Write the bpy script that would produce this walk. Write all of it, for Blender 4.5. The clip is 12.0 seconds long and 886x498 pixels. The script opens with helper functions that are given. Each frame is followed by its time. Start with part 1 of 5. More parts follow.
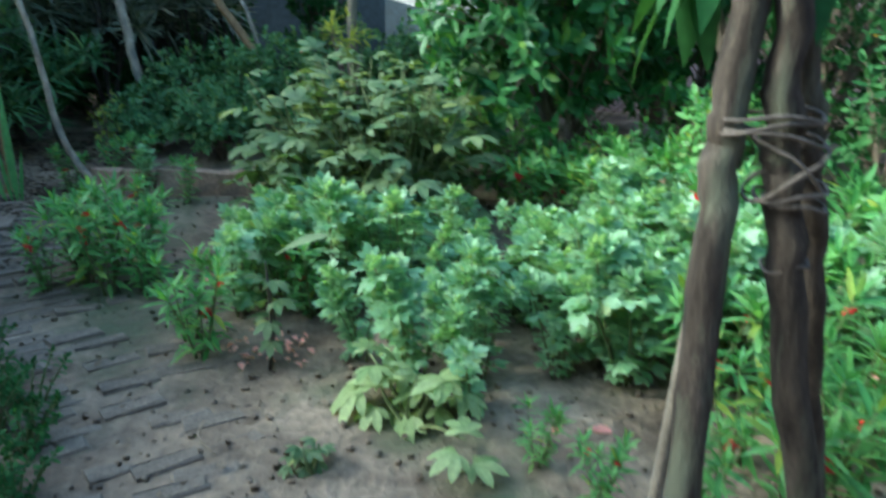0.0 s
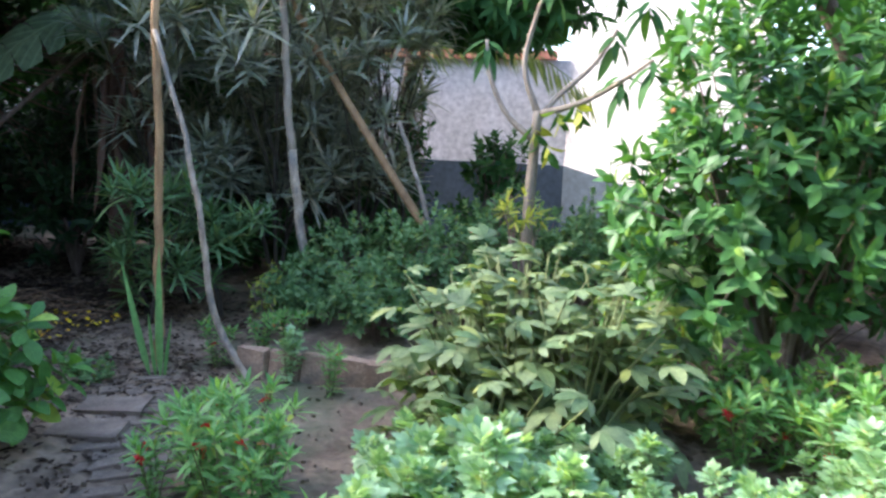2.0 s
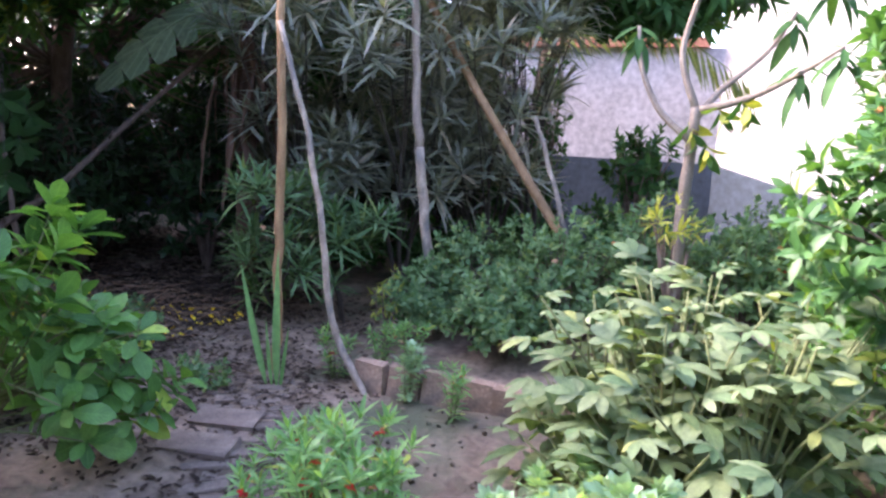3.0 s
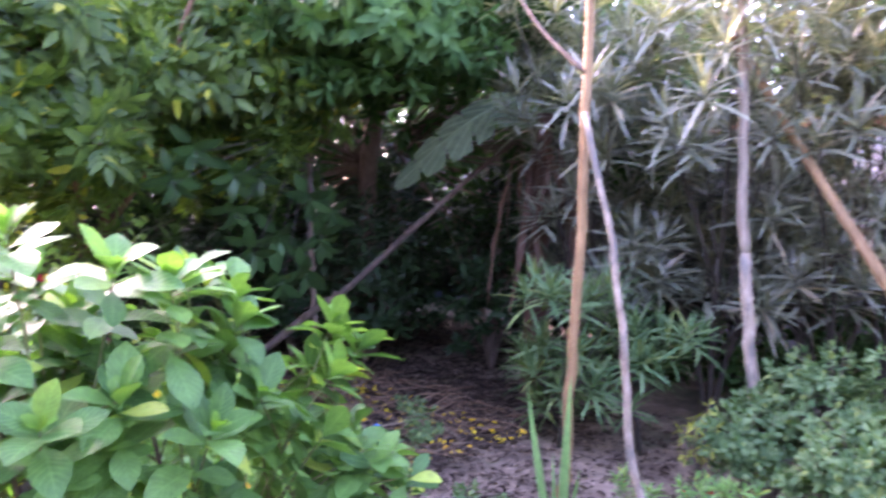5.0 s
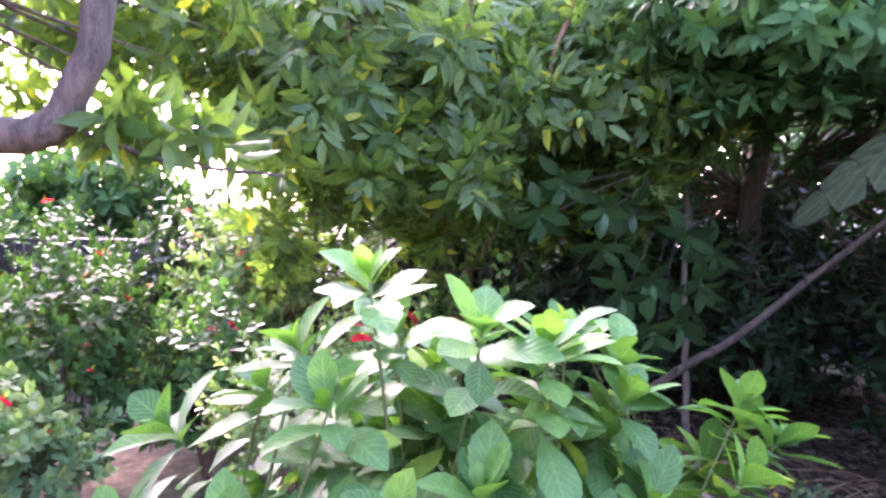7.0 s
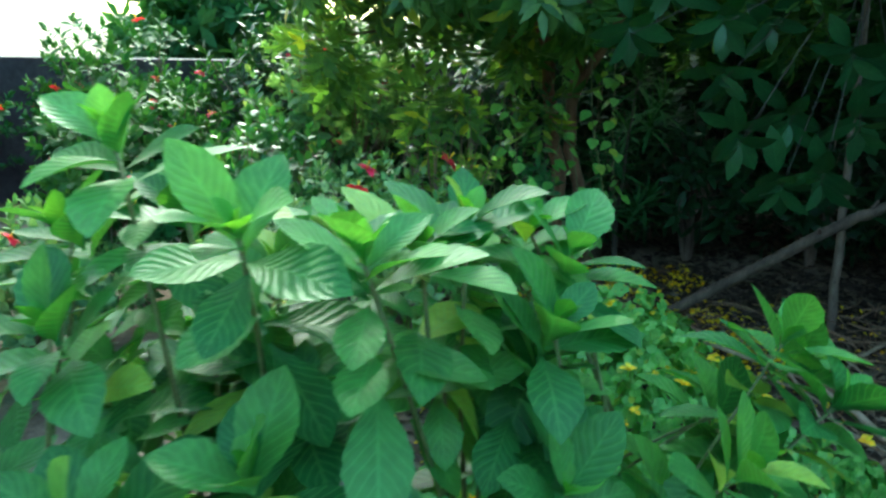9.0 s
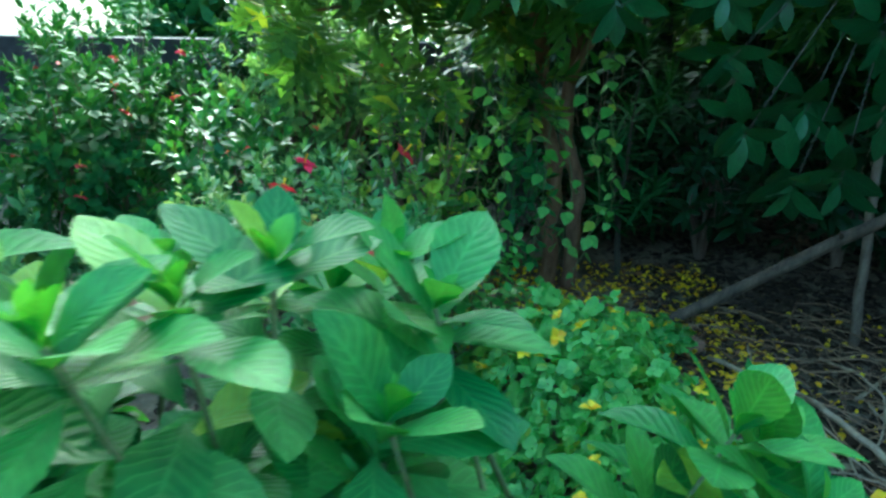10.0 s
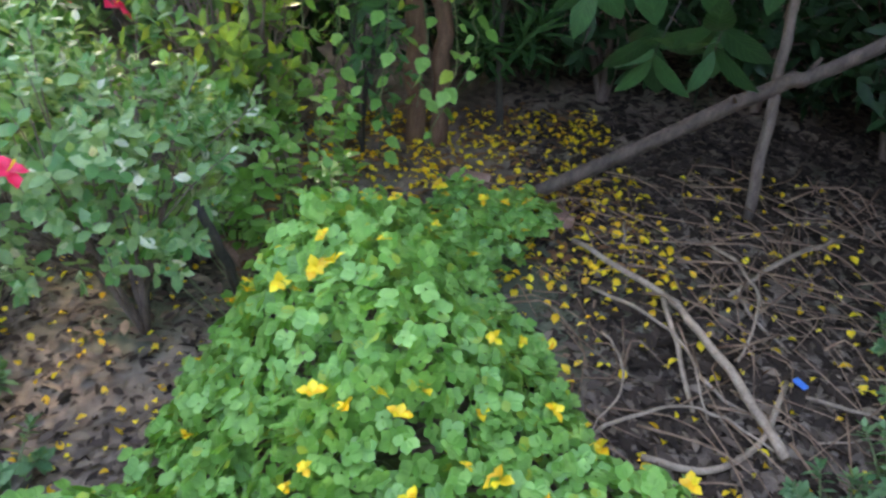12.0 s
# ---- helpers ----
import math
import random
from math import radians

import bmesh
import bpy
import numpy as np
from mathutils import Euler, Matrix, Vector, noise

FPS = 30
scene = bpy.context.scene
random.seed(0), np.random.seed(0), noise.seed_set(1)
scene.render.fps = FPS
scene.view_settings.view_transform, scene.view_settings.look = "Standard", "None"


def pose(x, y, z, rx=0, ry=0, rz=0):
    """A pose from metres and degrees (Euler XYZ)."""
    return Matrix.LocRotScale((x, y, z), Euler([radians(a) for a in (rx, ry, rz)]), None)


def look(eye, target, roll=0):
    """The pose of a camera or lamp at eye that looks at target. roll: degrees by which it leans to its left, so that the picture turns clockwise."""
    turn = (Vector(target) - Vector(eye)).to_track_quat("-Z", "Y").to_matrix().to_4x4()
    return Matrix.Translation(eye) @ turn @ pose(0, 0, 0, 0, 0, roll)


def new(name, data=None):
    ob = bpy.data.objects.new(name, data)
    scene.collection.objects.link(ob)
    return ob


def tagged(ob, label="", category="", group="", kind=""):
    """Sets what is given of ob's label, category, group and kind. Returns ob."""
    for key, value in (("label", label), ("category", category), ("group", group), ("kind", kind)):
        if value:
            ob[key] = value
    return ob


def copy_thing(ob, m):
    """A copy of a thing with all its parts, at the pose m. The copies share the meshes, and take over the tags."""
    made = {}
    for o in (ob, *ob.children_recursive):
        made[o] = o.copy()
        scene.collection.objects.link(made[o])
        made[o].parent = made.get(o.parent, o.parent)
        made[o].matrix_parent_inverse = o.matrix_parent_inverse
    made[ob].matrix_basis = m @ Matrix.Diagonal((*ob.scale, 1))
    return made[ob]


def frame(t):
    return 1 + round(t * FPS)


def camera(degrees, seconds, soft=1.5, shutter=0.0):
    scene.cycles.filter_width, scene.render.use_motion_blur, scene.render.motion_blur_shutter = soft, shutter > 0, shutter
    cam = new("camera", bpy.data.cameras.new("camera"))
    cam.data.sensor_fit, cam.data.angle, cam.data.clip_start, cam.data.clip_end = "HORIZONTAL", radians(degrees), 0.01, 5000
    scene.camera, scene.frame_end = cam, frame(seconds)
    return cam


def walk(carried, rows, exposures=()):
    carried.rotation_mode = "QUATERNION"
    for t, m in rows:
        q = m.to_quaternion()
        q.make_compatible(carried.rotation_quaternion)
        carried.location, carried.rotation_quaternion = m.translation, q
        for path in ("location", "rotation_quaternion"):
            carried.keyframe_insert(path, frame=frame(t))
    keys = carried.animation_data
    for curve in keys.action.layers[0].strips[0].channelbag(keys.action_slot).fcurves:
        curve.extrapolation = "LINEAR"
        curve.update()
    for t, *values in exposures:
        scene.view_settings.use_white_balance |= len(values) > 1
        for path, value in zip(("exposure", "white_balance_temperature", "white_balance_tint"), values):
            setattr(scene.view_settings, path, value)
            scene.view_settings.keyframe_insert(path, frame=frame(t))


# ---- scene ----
cam = camera(61.5, 12.0, 2.6, 0.4)
PATH = [
    (0, (0.001, -0.062, 1.439), (0.003, 1.823, 0.77), 0.7),
    (0.5, (0.069, 0.173, 1.505), (-0.136, 2.09, 0.973), 1.6),
    (1, (0.076, 0.349, 1.569), (-0.213, 2.287, 1.17), 2.2),
    (1.5, (-0.019, 0.585, 1.611), (-0.398, 2.524, 1.3), 1.2),
    (2, (-0.141, 0.749, 1.623), (-0.579, 2.676, 1.314), 2.1),
    (2.5, (-0.232, 1.027, 1.639), (-0.88, 2.897, 1.352), 0.8),
    (2.7, (-0.269, 1.105, 1.656), (-0.99, 2.937, 1.304), 1.8),
    (4.3, (-0.675, 1.528, 1.699), (-1.609, 3.289, 1.543), 0.8),
    (4.5, (-0.719, 1.583, 1.715), (-1.777, 3.277, 1.604), 0.4),
    (5, (-0.792, 1.741, 1.768), (-2.187, 3.166, 1.611), 1.9),
    (5.5, (-0.917, 1.79, 1.776), (-2.495, 3.003, 1.586), 2.2),
    (6, (-1.096, 1.797, 1.76), (-2.829, 2.789, 1.655), 2.0),
    (6.5, (-1.22, 1.838, 1.837), (-3.052, 2.628, 1.697), 2.3),
    (6.7, (-1.281, 1.878, 1.788), (-3.148, 2.59, 1.691), 2.3),
    (8.3, (-1.711, 2.448, 1.832), (-3.643, 2.745, 1.412), 1.1),
    (8.5, (-1.773, 2.558, 1.81), (-3.686, 2.818, 1.288), 1.0),
    (9, (-1.951, 2.833, 1.811), (-3.854, 2.983, 1.215), 1.2),
    (9.5, (-2.154, 2.998, 1.802), (-4.069, 3.122, 1.237), 3.3),
    (10, (-2.351, 3.168, 1.785), (-4.243, 3.23, 1.14), 1.1),
    (10.4, (-2.528, 3.383, 1.783), (-4.395, 3.392, 1.067), 2.3),
    (10.5, (-2.541, 3.425, 1.788), (-4.411, 3.433, 1.078), 1.1),
    (11, (-2.744, 3.626, 1.777), (-4.549, 3.668, 0.917), 1.2),
    (11.5, (-2.981, 3.756, 1.78), (-4.683, 3.85, 0.733), 3.0),
    (12, (-3.072, 3.839, 1.812), (-4.727, 3.988, 0.699), 2.2),
]
EXPOSURES = [(0, 2.25, 5300, -8), (0.8, 2.5, 5800, 4), (1.5, 2.9, 6000, 10), (2.5, 3.3, 6200, 30), (4.4, 4.25, 6300, 54), (5.4, 4.55, 6350, 62), (6.6, 4.5, 6100, 60), (8.4, 3.65, 7000, 12), (9.0, 3.25, 5800, -20), (10.2, 3.45, 5250, -26), (11.0, 4.2, 6700, 26), (12.0, 4.25, 6950, 26)]
walk(cam, [(t, look(eye, target, roll)) for t, eye, target, roll in PATH], EXPOSURES)


# ---- world and light ----
SUN_DIR = Vector((-0.82, -0.05, 0.52)).normalized()      # towards the sun
world = bpy.data.worlds.new("sky")
scene.world = world
world.use_nodes = True
wn = world.node_tree
sky = wn.nodes.new("ShaderNodeTexSky")
sky.sky_type, sky.sun_disc = "NISHITA", False
sky.sun_elevation = math.asin(SUN_DIR.z)
sky.sun_rotation = math.atan2(SUN_DIR.x, SUN_DIR.y)
sky.air_density, sky.dust_density, sky.ozone_density = 1.0, 2.2, 1.0
wn.nodes["Background"].inputs["Strength"].default_value = 0.15
wn.links.new(sky.outputs[0], wn.nodes["Background"].inputs[0])
sun = new("sun", bpy.data.lights.new("sun", "SUN"))
sun.data.energy, sun.data.angle, sun.data.color = 1.5, radians(11), (1.0, 0.93, 0.82)
sun.matrix_world = look((0, 0, 20), Vector((0, 0, 20)) - SUN_DIR)

rng = np.random.default_rng(11)


# ---- materials ----
def shader(name, rough=0.7, spec=0.3):
    m = bpy.data.materials.new(name)
    m.use_nodes = True
    t = m.node_tree
    b = t.nodes["Principled BSDF"]
    b.inputs["Roughness"].default_value = rough
    b.inputs["Specular IOR Level"].default_value = spec
    return m, t, b


def node(t, kind, **values):
    n = t.nodes.new(kind)
    for key, value in values.items():
        n.inputs[key.replace("_", " ")].default_value = value
    return n


def math_node(t, op, a, b=0.0):
    n = t.nodes.new("ShaderNodeMath")
    n.operation = op
    for i, v in enumerate((a, b)):
        if isinstance(v, (int, float)):
            n.inputs[i].default_value = v
        else:
            t.links.new(v, n.inputs[i])
    return n.outputs[0]


def ramp(t, fac, stops):
    r = t.nodes.new("ShaderNodeValToRGB")
    e = r.color_ramp.elements
    while len(e) < len(stops):
        e.new(0.5)
    for el, (p, c) in zip(e, stops):
        el.position, el.color = p, (*c, 1)
    t.links.new(fac, r.inputs[0])
    return r.outputs[0]


def mix(t, fac, a, b, mode="MIX"):
    n = t.nodes.new("ShaderNodeMix")
    n.data_type, n.blend_type = "RGBA", mode
    for sock, v in ((n.inputs[0], fac), (n.inputs[6], a), (n.inputs[7], b)):
        if isinstance(v, (int, float)):
            sock.default_value = v
        elif isinstance(v, tuple):
            sock.default_value = (*v, 1)
        else:
            t.links.new(v, sock)
    return n.outputs[2]


def bump(t, b, height, strength, distance):
    n = node(t, "ShaderNodeBump", Strength=strength, Distance=distance)
    t.links.new(height, n.inputs["Height"])
    t.links.new(n.outputs[0], b.inputs["Normal"])


def leaf_mat(name, c1, c2, old=None, rough=0.42, trans=0.35, veins=0.0, spec=0.35):
    """Leaf: colour differs from blade to blade, blotches, midrib and side veins along the blade, light through it."""
    m, t, b = shader(name, rough, spec)
    isl, obj = t.nodes.new("ShaderNodeNewGeometry"), t.nodes.new("ShaderNodeObjectInfo")
    rnd = math_node(t, "FRACT", math_node(t, "ADD", isl.outputs["Random Per Island"], obj.outputs["Random"]))
    stops = [(0.0, c1), (0.9, c2)]
    if old:
        stops += [(0.94, c2), (0.97, old)]
    col = ramp(t, rnd, stops)
    co = t.nodes.new("ShaderNodeTexCoord")
    nz = node(t, "ShaderNodeTexNoise", Scale=30.0, Detail=3.0)
    t.links.new(co.outputs["Object"], nz.inputs["Vector"])
    col = mix(t, 0.55, col, ramp(t, nz.outputs[0], [(0.3, (0.55, 0.55, 0.5)), (0.7, (1.25, 1.2, 1.1))]), "MULTIPLY")
    if veins:
        sep = t.nodes.new("ShaderNodeSeparateXYZ")
        t.links.new(co.outputs["UV"], sep.inputs[0])
        off = math_node(t, "ABSOLUTE", math_node(t, "SUBTRACT", sep.outputs[0], 0.5))
        side = math_node(t, "SINE", math_node(t, "SUBTRACT", math_node(t, "MULTIPLY", sep.outputs[1], 58.0), math_node(t, "MULTIPLY", off, 34.0)))
        rib = math_node(t, "MAXIMUM", math_node(t, "MULTIPLY", math_node(t, "SUBTRACT", side, 0.62), 2.0),
                        math_node(t, "SUBTRACT", 1.0, math_node(t, "MULTIPLY", off, 22.0)))
        rib = math_node(t, "MINIMUM", math_node(t, "MAXIMUM", rib, 0.0), 1.0)
        col = mix(t, math_node(t, "MULTIPLY", rib, veins * 0.55), col, tuple(min(1, 1.7 * v + 0.03) for v in c2))
        bump(t, b, math_node(t, "MULTIPLY", side, -1.0), veins * 0.5, 0.002)
    t.links.new(col, b.inputs["Base Color"])
    tr = t.nodes.new("ShaderNodeBsdfTranslucent")
    t.links.new(mix(t, 1.0, col, (1.5, 1.45, 0.55), "MULTIPLY"), tr.inputs[0])
    ms = t.nodes.new("ShaderNodeMixShader")
    ms.inputs[0].default_value = trans
    t.links.new(b.outputs[0], ms.inputs[1])
    t.links.new(tr.outputs[0], ms.inputs[2])
    t.links.new(ms.outputs[0], t.nodes["Material Output"].inputs[0])
    return m


def rough_mat(name, stops, scale=8.0, rough=0.85, stretch=(1, 1, 1), relief=0.5, depth=0.01, spots=None, spec=0.25):
    """Bark, soil, stone, plaster: two scales of noise in the colour and the relief."""
    m, t, b = shader(name, rough, spec)
    co = t.nodes.new("ShaderNodeTexCoord")
    mp = t.nodes.new("ShaderNodeMapping")
    mp.inputs["Scale"].default_value = stretch
    t.links.new(co.outputs["Object"], mp.inputs[0])
    big = node(t, "ShaderNodeTexNoise", Scale=scale, Detail=6.0, Roughness=0.6)
    fine = node(t, "ShaderNodeTexNoise", Scale=scale * 9, Detail=4.0)
    for n in (big, fine):
        t.links.new(mp.outputs[0], n.inputs["Vector"])
    col = ramp(t, big.outputs[0], stops)
    col = mix(t, 0.6, col, ramp(t, fine.outputs[0], [(0.3, (0.55, 0.55, 0.55)), (0.7, (1.3, 1.3, 1.3))]), "MULTIPLY")
    obj = t.nodes.new("ShaderNodeObjectInfo")
    col = mix(t, 0.35, col, ramp(t, obj.outputs["Random"], [(0, (0.7, 0.7, 0.72)), (1, (1.25, 1.2, 1.15))]), "MULTIPLY")
    if spots:
        sp = node(t, "ShaderNodeTexNoise", Scale=scale * 0.35, Detail=5.0, Roughness=0.65)
        t.links.new(mp.outputs[0], sp.inputs["Vector"])
        col = mix(t, ramp(t, sp.outputs[0], [(0.5, (0, 0, 0)), (0.62, (1, 1, 1))]), col, spots)
    t.links.new(col, b.inputs["Base Color"])
    bump(t, b, math_node(t, "ADD", big.outputs[0], math_node(t, "MULTIPLY", fine.outputs[0], 0.4)), relief, depth)
    return m


SOIL = rough_mat("soil", [(0.3, (0.075, 0.054, 0.038)), (0.55, (0.235, 0.18, 0.122)), (0.75, (0.36, 0.285, 0.205))], 2.2, 0.95, relief=0.9, depth=0.06, spots=(0.09, 0.10, 0.055))
BRICK = rough_mat("worn_brick", [(0.3, (0.12, 0.097, 0.072)), (0.6, (0.215, 0.175, 0.13)), (0.8, (0.28, 0.235, 0.18))], 9.0, 0.95, relief=0.8, depth=0.012, spots=(0.16, 0.125, 0.095))
RED_BRICK = rough_mat("red_brick", [(0.3, (0.26, 0.13, 0.085)), (0.7, (0.42, 0.26, 0.18))], 9.0, 0.9, relief=0.6, depth=0.008)
TAN_BLOCK = rough_mat("tan_block", [(0.3, (0.24, 0.155, 0.10)), (0.7, (0.42, 0.30, 0.20))], 7.0, 0.9, relief=0.8, depth=0.012, spots=(0.15, 0.115, 0.085))
POST_WOOD = rough_mat("weathered_post", [(0.3, (0.022, 0.017, 0.013)), (0.5, (0.06, 0.046, 0.034)), (0.72, (0.12, 0.094, 0.07))], 9.0, 0.9, (3, 3, 0.5), 0.8, 0.012, spots=(0.12, 0.12, 0.08))
ROPE = rough_mat("old_rope", [(0.3, (0.09, 0.075, 0.06)), (0.7, (0.20, 0.165, 0.135))], 60.0, 0.95, relief=0.8, depth=0.004)
BAMBOO = rough_mat("tan_pole_bark", [(0.3, (0.20, 0.12, 0.055)), (0.7, (0.38, 0.245, 0.115))], 10.0, 0.7, (2, 2, 0.6), 0.6, 0.006)
PALE_BARK = rough_mat("pale_bark", [(0.3, (0.18, 0.14, 0.09)), (0.55, (0.40, 0.33, 0.235)), (0.75, (0.58, 0.50, 0.38))], 9.0, 0.8, (2, 2, 0.8), 0.7, 0.006, spots=(0.16, 0.15, 0.12))
BARK = rough_mat("brown_bark", [(0.3, (0.10, 0.075, 0.055)), (0.6, (0.20, 0.15, 0.11)), (0.8, (0.28, 0.22, 0.17))], 12.0, 0.9, (2, 2, 0.6), 0.8, 0.01)
GREY_BARK = rough_mat("grey_bark", [(0.3, (0.18, 0.15, 0.11)), (0.7, (0.34, 0.285, 0.21))], 12.0, 0.9, (2, 2, 0.6), 0.7, 0.008)
THIN_TWIG = rough_mat("thin_twig", [(0.3, (0.10, 0.06, 0.035)), (0.7, (0.29, 0.19, 0.11))], 14.0, 0.9, relief=0.5, depth=0.003)
DRY_TWIG = rough_mat("dry_twig", [(0.3, (0.18, 0.13, 0.08)), (0.7, (0.40, 0.31, 0.205))], 14.0, 0.9, relief=0.5, depth=0.003)
STALK = rough_mat("green_stalk", [(0.3, (0.09, 0.13, 0.04)), (0.7, (0.20, 0.22, 0.09))], 14.0, 0.6, relief=0.3, depth=0.002)
DARK_STALK = rough_mat("dark_stalk", [(0.3, (0.032, 0.03, 0.021)), (0.7, (0.075, 0.065, 0.046))], 14.0, 0.7, relief=0.3, depth=0.002)
WHITEWASH = rough_mat("whitewash", [(0.3, (0.50, 0.48, 0.45)), (0.6, (0.62, 0.60, 0.575)), (0.8, (0.70, 0.68, 0.65))], 1.6, 0.9, relief=0.25, depth=0.01)
BLUE_PAINT = rough_mat("slate_blue_paint", [(0.3, (0.042, 0.062, 0.078)), (0.7, (0.072, 0.10, 0.122))], 1.8, 0.75, relief=0.25, depth=0.008)
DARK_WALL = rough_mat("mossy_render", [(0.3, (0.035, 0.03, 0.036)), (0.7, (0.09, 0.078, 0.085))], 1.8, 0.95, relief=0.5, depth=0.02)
TERRACOTTA = rough_mat("terracotta", [(0.3, (0.45, 0.17, 0.10)), (0.7, (0.60, 0.27, 0.17))], 6.0, 0.8, relief=0.3, depth=0.006)
# Rotted leaf colour, also kept dark to stand for shade under the trees.
HUMUS_SHADE = leaf_mat("rotted_leaf_shade", (0.022, 0.016, 0.011), (0.07, 0.05, 0.035), rough=0.9, trans=0.05, spec=0.15)
RED_BARK = rough_mat("reddish_bark", [(0.3, (0.12, 0.065, 0.035)), (0.7, (0.26, 0.15, 0.085))], 12.0, 0.9, (2, 2, 0.6), 0.8, 0.01)
LIMB_BARK = rough_mat("limb_bark", [(0.3, (0.05, 0.036, 0.026)), (0.7, (0.155, 0.115, 0.08))], 12.0, 0.9, (2, 2, 0.6), 0.9, 0.012)
PINK_WASH = rough_mat("pink_wash", [(0.3, (0.48, 0.36, 0.35)), (0.7, (0.60, 0.47, 0.46))], 1.6, 0.9, relief=0.3, depth=0.01)
DEAD_LEAF = leaf_mat("dry_leaf", (0.07, 0.04, 0.028), (0.17, 0.10, 0.065), rough=0.7, trans=0.2)
RUSSET = leaf_mat("russet_leaf", (0.11, 0.05, 0.022), (0.30, 0.15, 0.06), rough=0.75, trans=0.15)
LITTER = leaf_mat("leaf_litter", (0.06, 0.042, 0.03), (0.20, 0.15, 0.10), rough=0.8, trans=0.1)

L_JASMINE = leaf_mat("broad_glossy_leaf", (0.036, 0.135, 0.032), (0.115, 0.29, 0.065), (0.28, 0.42, 0.06), 0.45, 0.36, 0.5, 0.32)
L_YOUNG = leaf_mat("young_leaf", (0.085, 0.26, 0.03), (0.15, 0.35, 0.05), rough=0.45, trans=0.38, veins=0.4, spec=0.4)
L_MUM = leaf_mat("pale_feathery_leaf", (0.165, 0.335, 0.165), (0.35, 0.53, 0.32), (0.30, 0.40, 0.14), 0.45, 0.4, 0.0, 0.5)
L_BALSAM = leaf_mat("lance_leaf", (0.08, 0.24, 0.065), (0.21, 0.42, 0.14), (0.30, 0.38, 0.06), 0.45, 0.38)
L_OKRA = leaf_mat("grey_green_lobed_leaf", (0.08, 0.155, 0.06), (0.195, 0.26, 0.13), (0.28, 0.33, 0.10), 0.55, 0.35, 0.4)
L_PALE_LOBE = leaf_mat("pale_lobed_leaf", (0.20, 0.30, 0.11), (0.37, 0.46, 0.21), None, 0.55, 0.35, 0.4)
L_SHRUB = leaf_mat("bright_shrub_leaf", (0.03, 0.105, 0.03), (0.07, 0.19, 0.05), (0.16, 0.28, 0.05), 0.48, 0.28, 0.0, 0.3)
L_HEDGE = leaf_mat("hedge_leaf", (0.07, 0.17, 0.07), (0.19, 0.32, 0.15), (0.25, 0.34, 0.11), 0.68, 0.3, 0.0, 0.14)
L_POINTED = leaf_mat("pointed_leaf", (0.015, 0.052, 0.015), (0.03, 0.092, 0.026), None, 0.4, 0.22, 0.4, 0.4)
# Leaf colour lowered so the deep thicket reads as shade.
L_THICKET_SHADE = leaf_mat("thicket_shade_leaf", (0.010, 0.032, 0.010), (0.024, 0.066, 0.022), None, 0.5, 0.2, 0.0, 0.2)
L_DARK = leaf_mat("dark_leaf", (0.022, 0.08, 0.022), (0.055, 0.14, 0.04), None, 0.65, 0.2, 0.0, 0.12)
L_DRAC = leaf_mat("narrow_striped_leaf", (0.10, 0.13, 0.09), (0.29, 0.32, 0.24), (0.36, 0.32, 0.22), 0.3, 0.3, 0.0, 0.7)
L_TREE = leaf_mat("tree_leaf", (0.05, 0.12, 0.03), (0.13, 0.235, 0.055), (0.36, 0.40, 0.04), 0.42, 0.55)
L_BANANA = leaf_mat("banana_leaf", (0.10, 0.16, 0.09), (0.16, 0.23, 0.13), None, 0.5, 0.4, 0.9)
L_CLOVER = leaf_mat("round_leaflet", (0.12, 0.31, 0.05), (0.25, 0.47, 0.12), (0.30, 0.40, 0.05), 0.45, 0.35)
L_ROSE = leaf_mat("variegated_leaf", (0.07, 0.21, 0.055), (0.27, 0.39, 0.17), (0.62, 0.64, 0.48), 0.48, 0.35)
L_PALM = leaf_mat("palm_leaflet", (0.10, 0.16, 0.06), (0.22, 0.28, 0.12), (0.38, 0.32, 0.14), 0.5, 0.35)
L_YELLOWING = leaf_mat("yellowing_leaf", (0.24, 0.33, 0.06), (0.42, 0.45, 0.08), rough=0.5, trans=0.4)
L_BLADE = leaf_mat("sword_leaf", (0.09, 0.26, 0.07), (0.16, 0.36, 0.12), rough=0.4, trans=0.2)
F_RED = leaf_mat("red_petal", (0.60, 0.02, 0.03), (0.72, 0.05, 0.05), rough=0.5, trans=0.3)
F_CRIMSON = leaf_mat("crimson_petal", (0.55, 0.01, 0.05), (0.68, 0.03, 0.09), rough=0.5, trans=0.3)
F_PINK = leaf_mat("pink_petal", (0.72, 0.30, 0.26), (0.80, 0.45, 0.38), rough=0.5, trans=0.3)
F_YELLOW = leaf_mat("yellow_petal", (0.78, 0.44, 0.015), (0.88, 0.70, 0.03), rough=0.5, trans=0.3)
F_VIOLET = leaf_mat("violet_petal", (0.30, 0.05, 0.62), (0.40, 0.09, 0.75), rough=0.5, trans=0.3)
F_WHITE = leaf_mat("white_petal", (0.70, 0.70, 0.62), (0.80, 0.78, 0.70), rough=0.5, trans=0.3)
BLUE_SCRAP = rough_mat("blue_plastic", [(0.3, (0.05, 0.20, 0.55)), (0.7, (0.08, 0.28, 0.70))], 20.0, 0.4, relief=0.1, depth=0.002)


# ---- geometry helpers ----
def unit(v):
    return v / np.maximum(np.linalg.norm(v, axis=-1, keepdims=True), 1e-9)


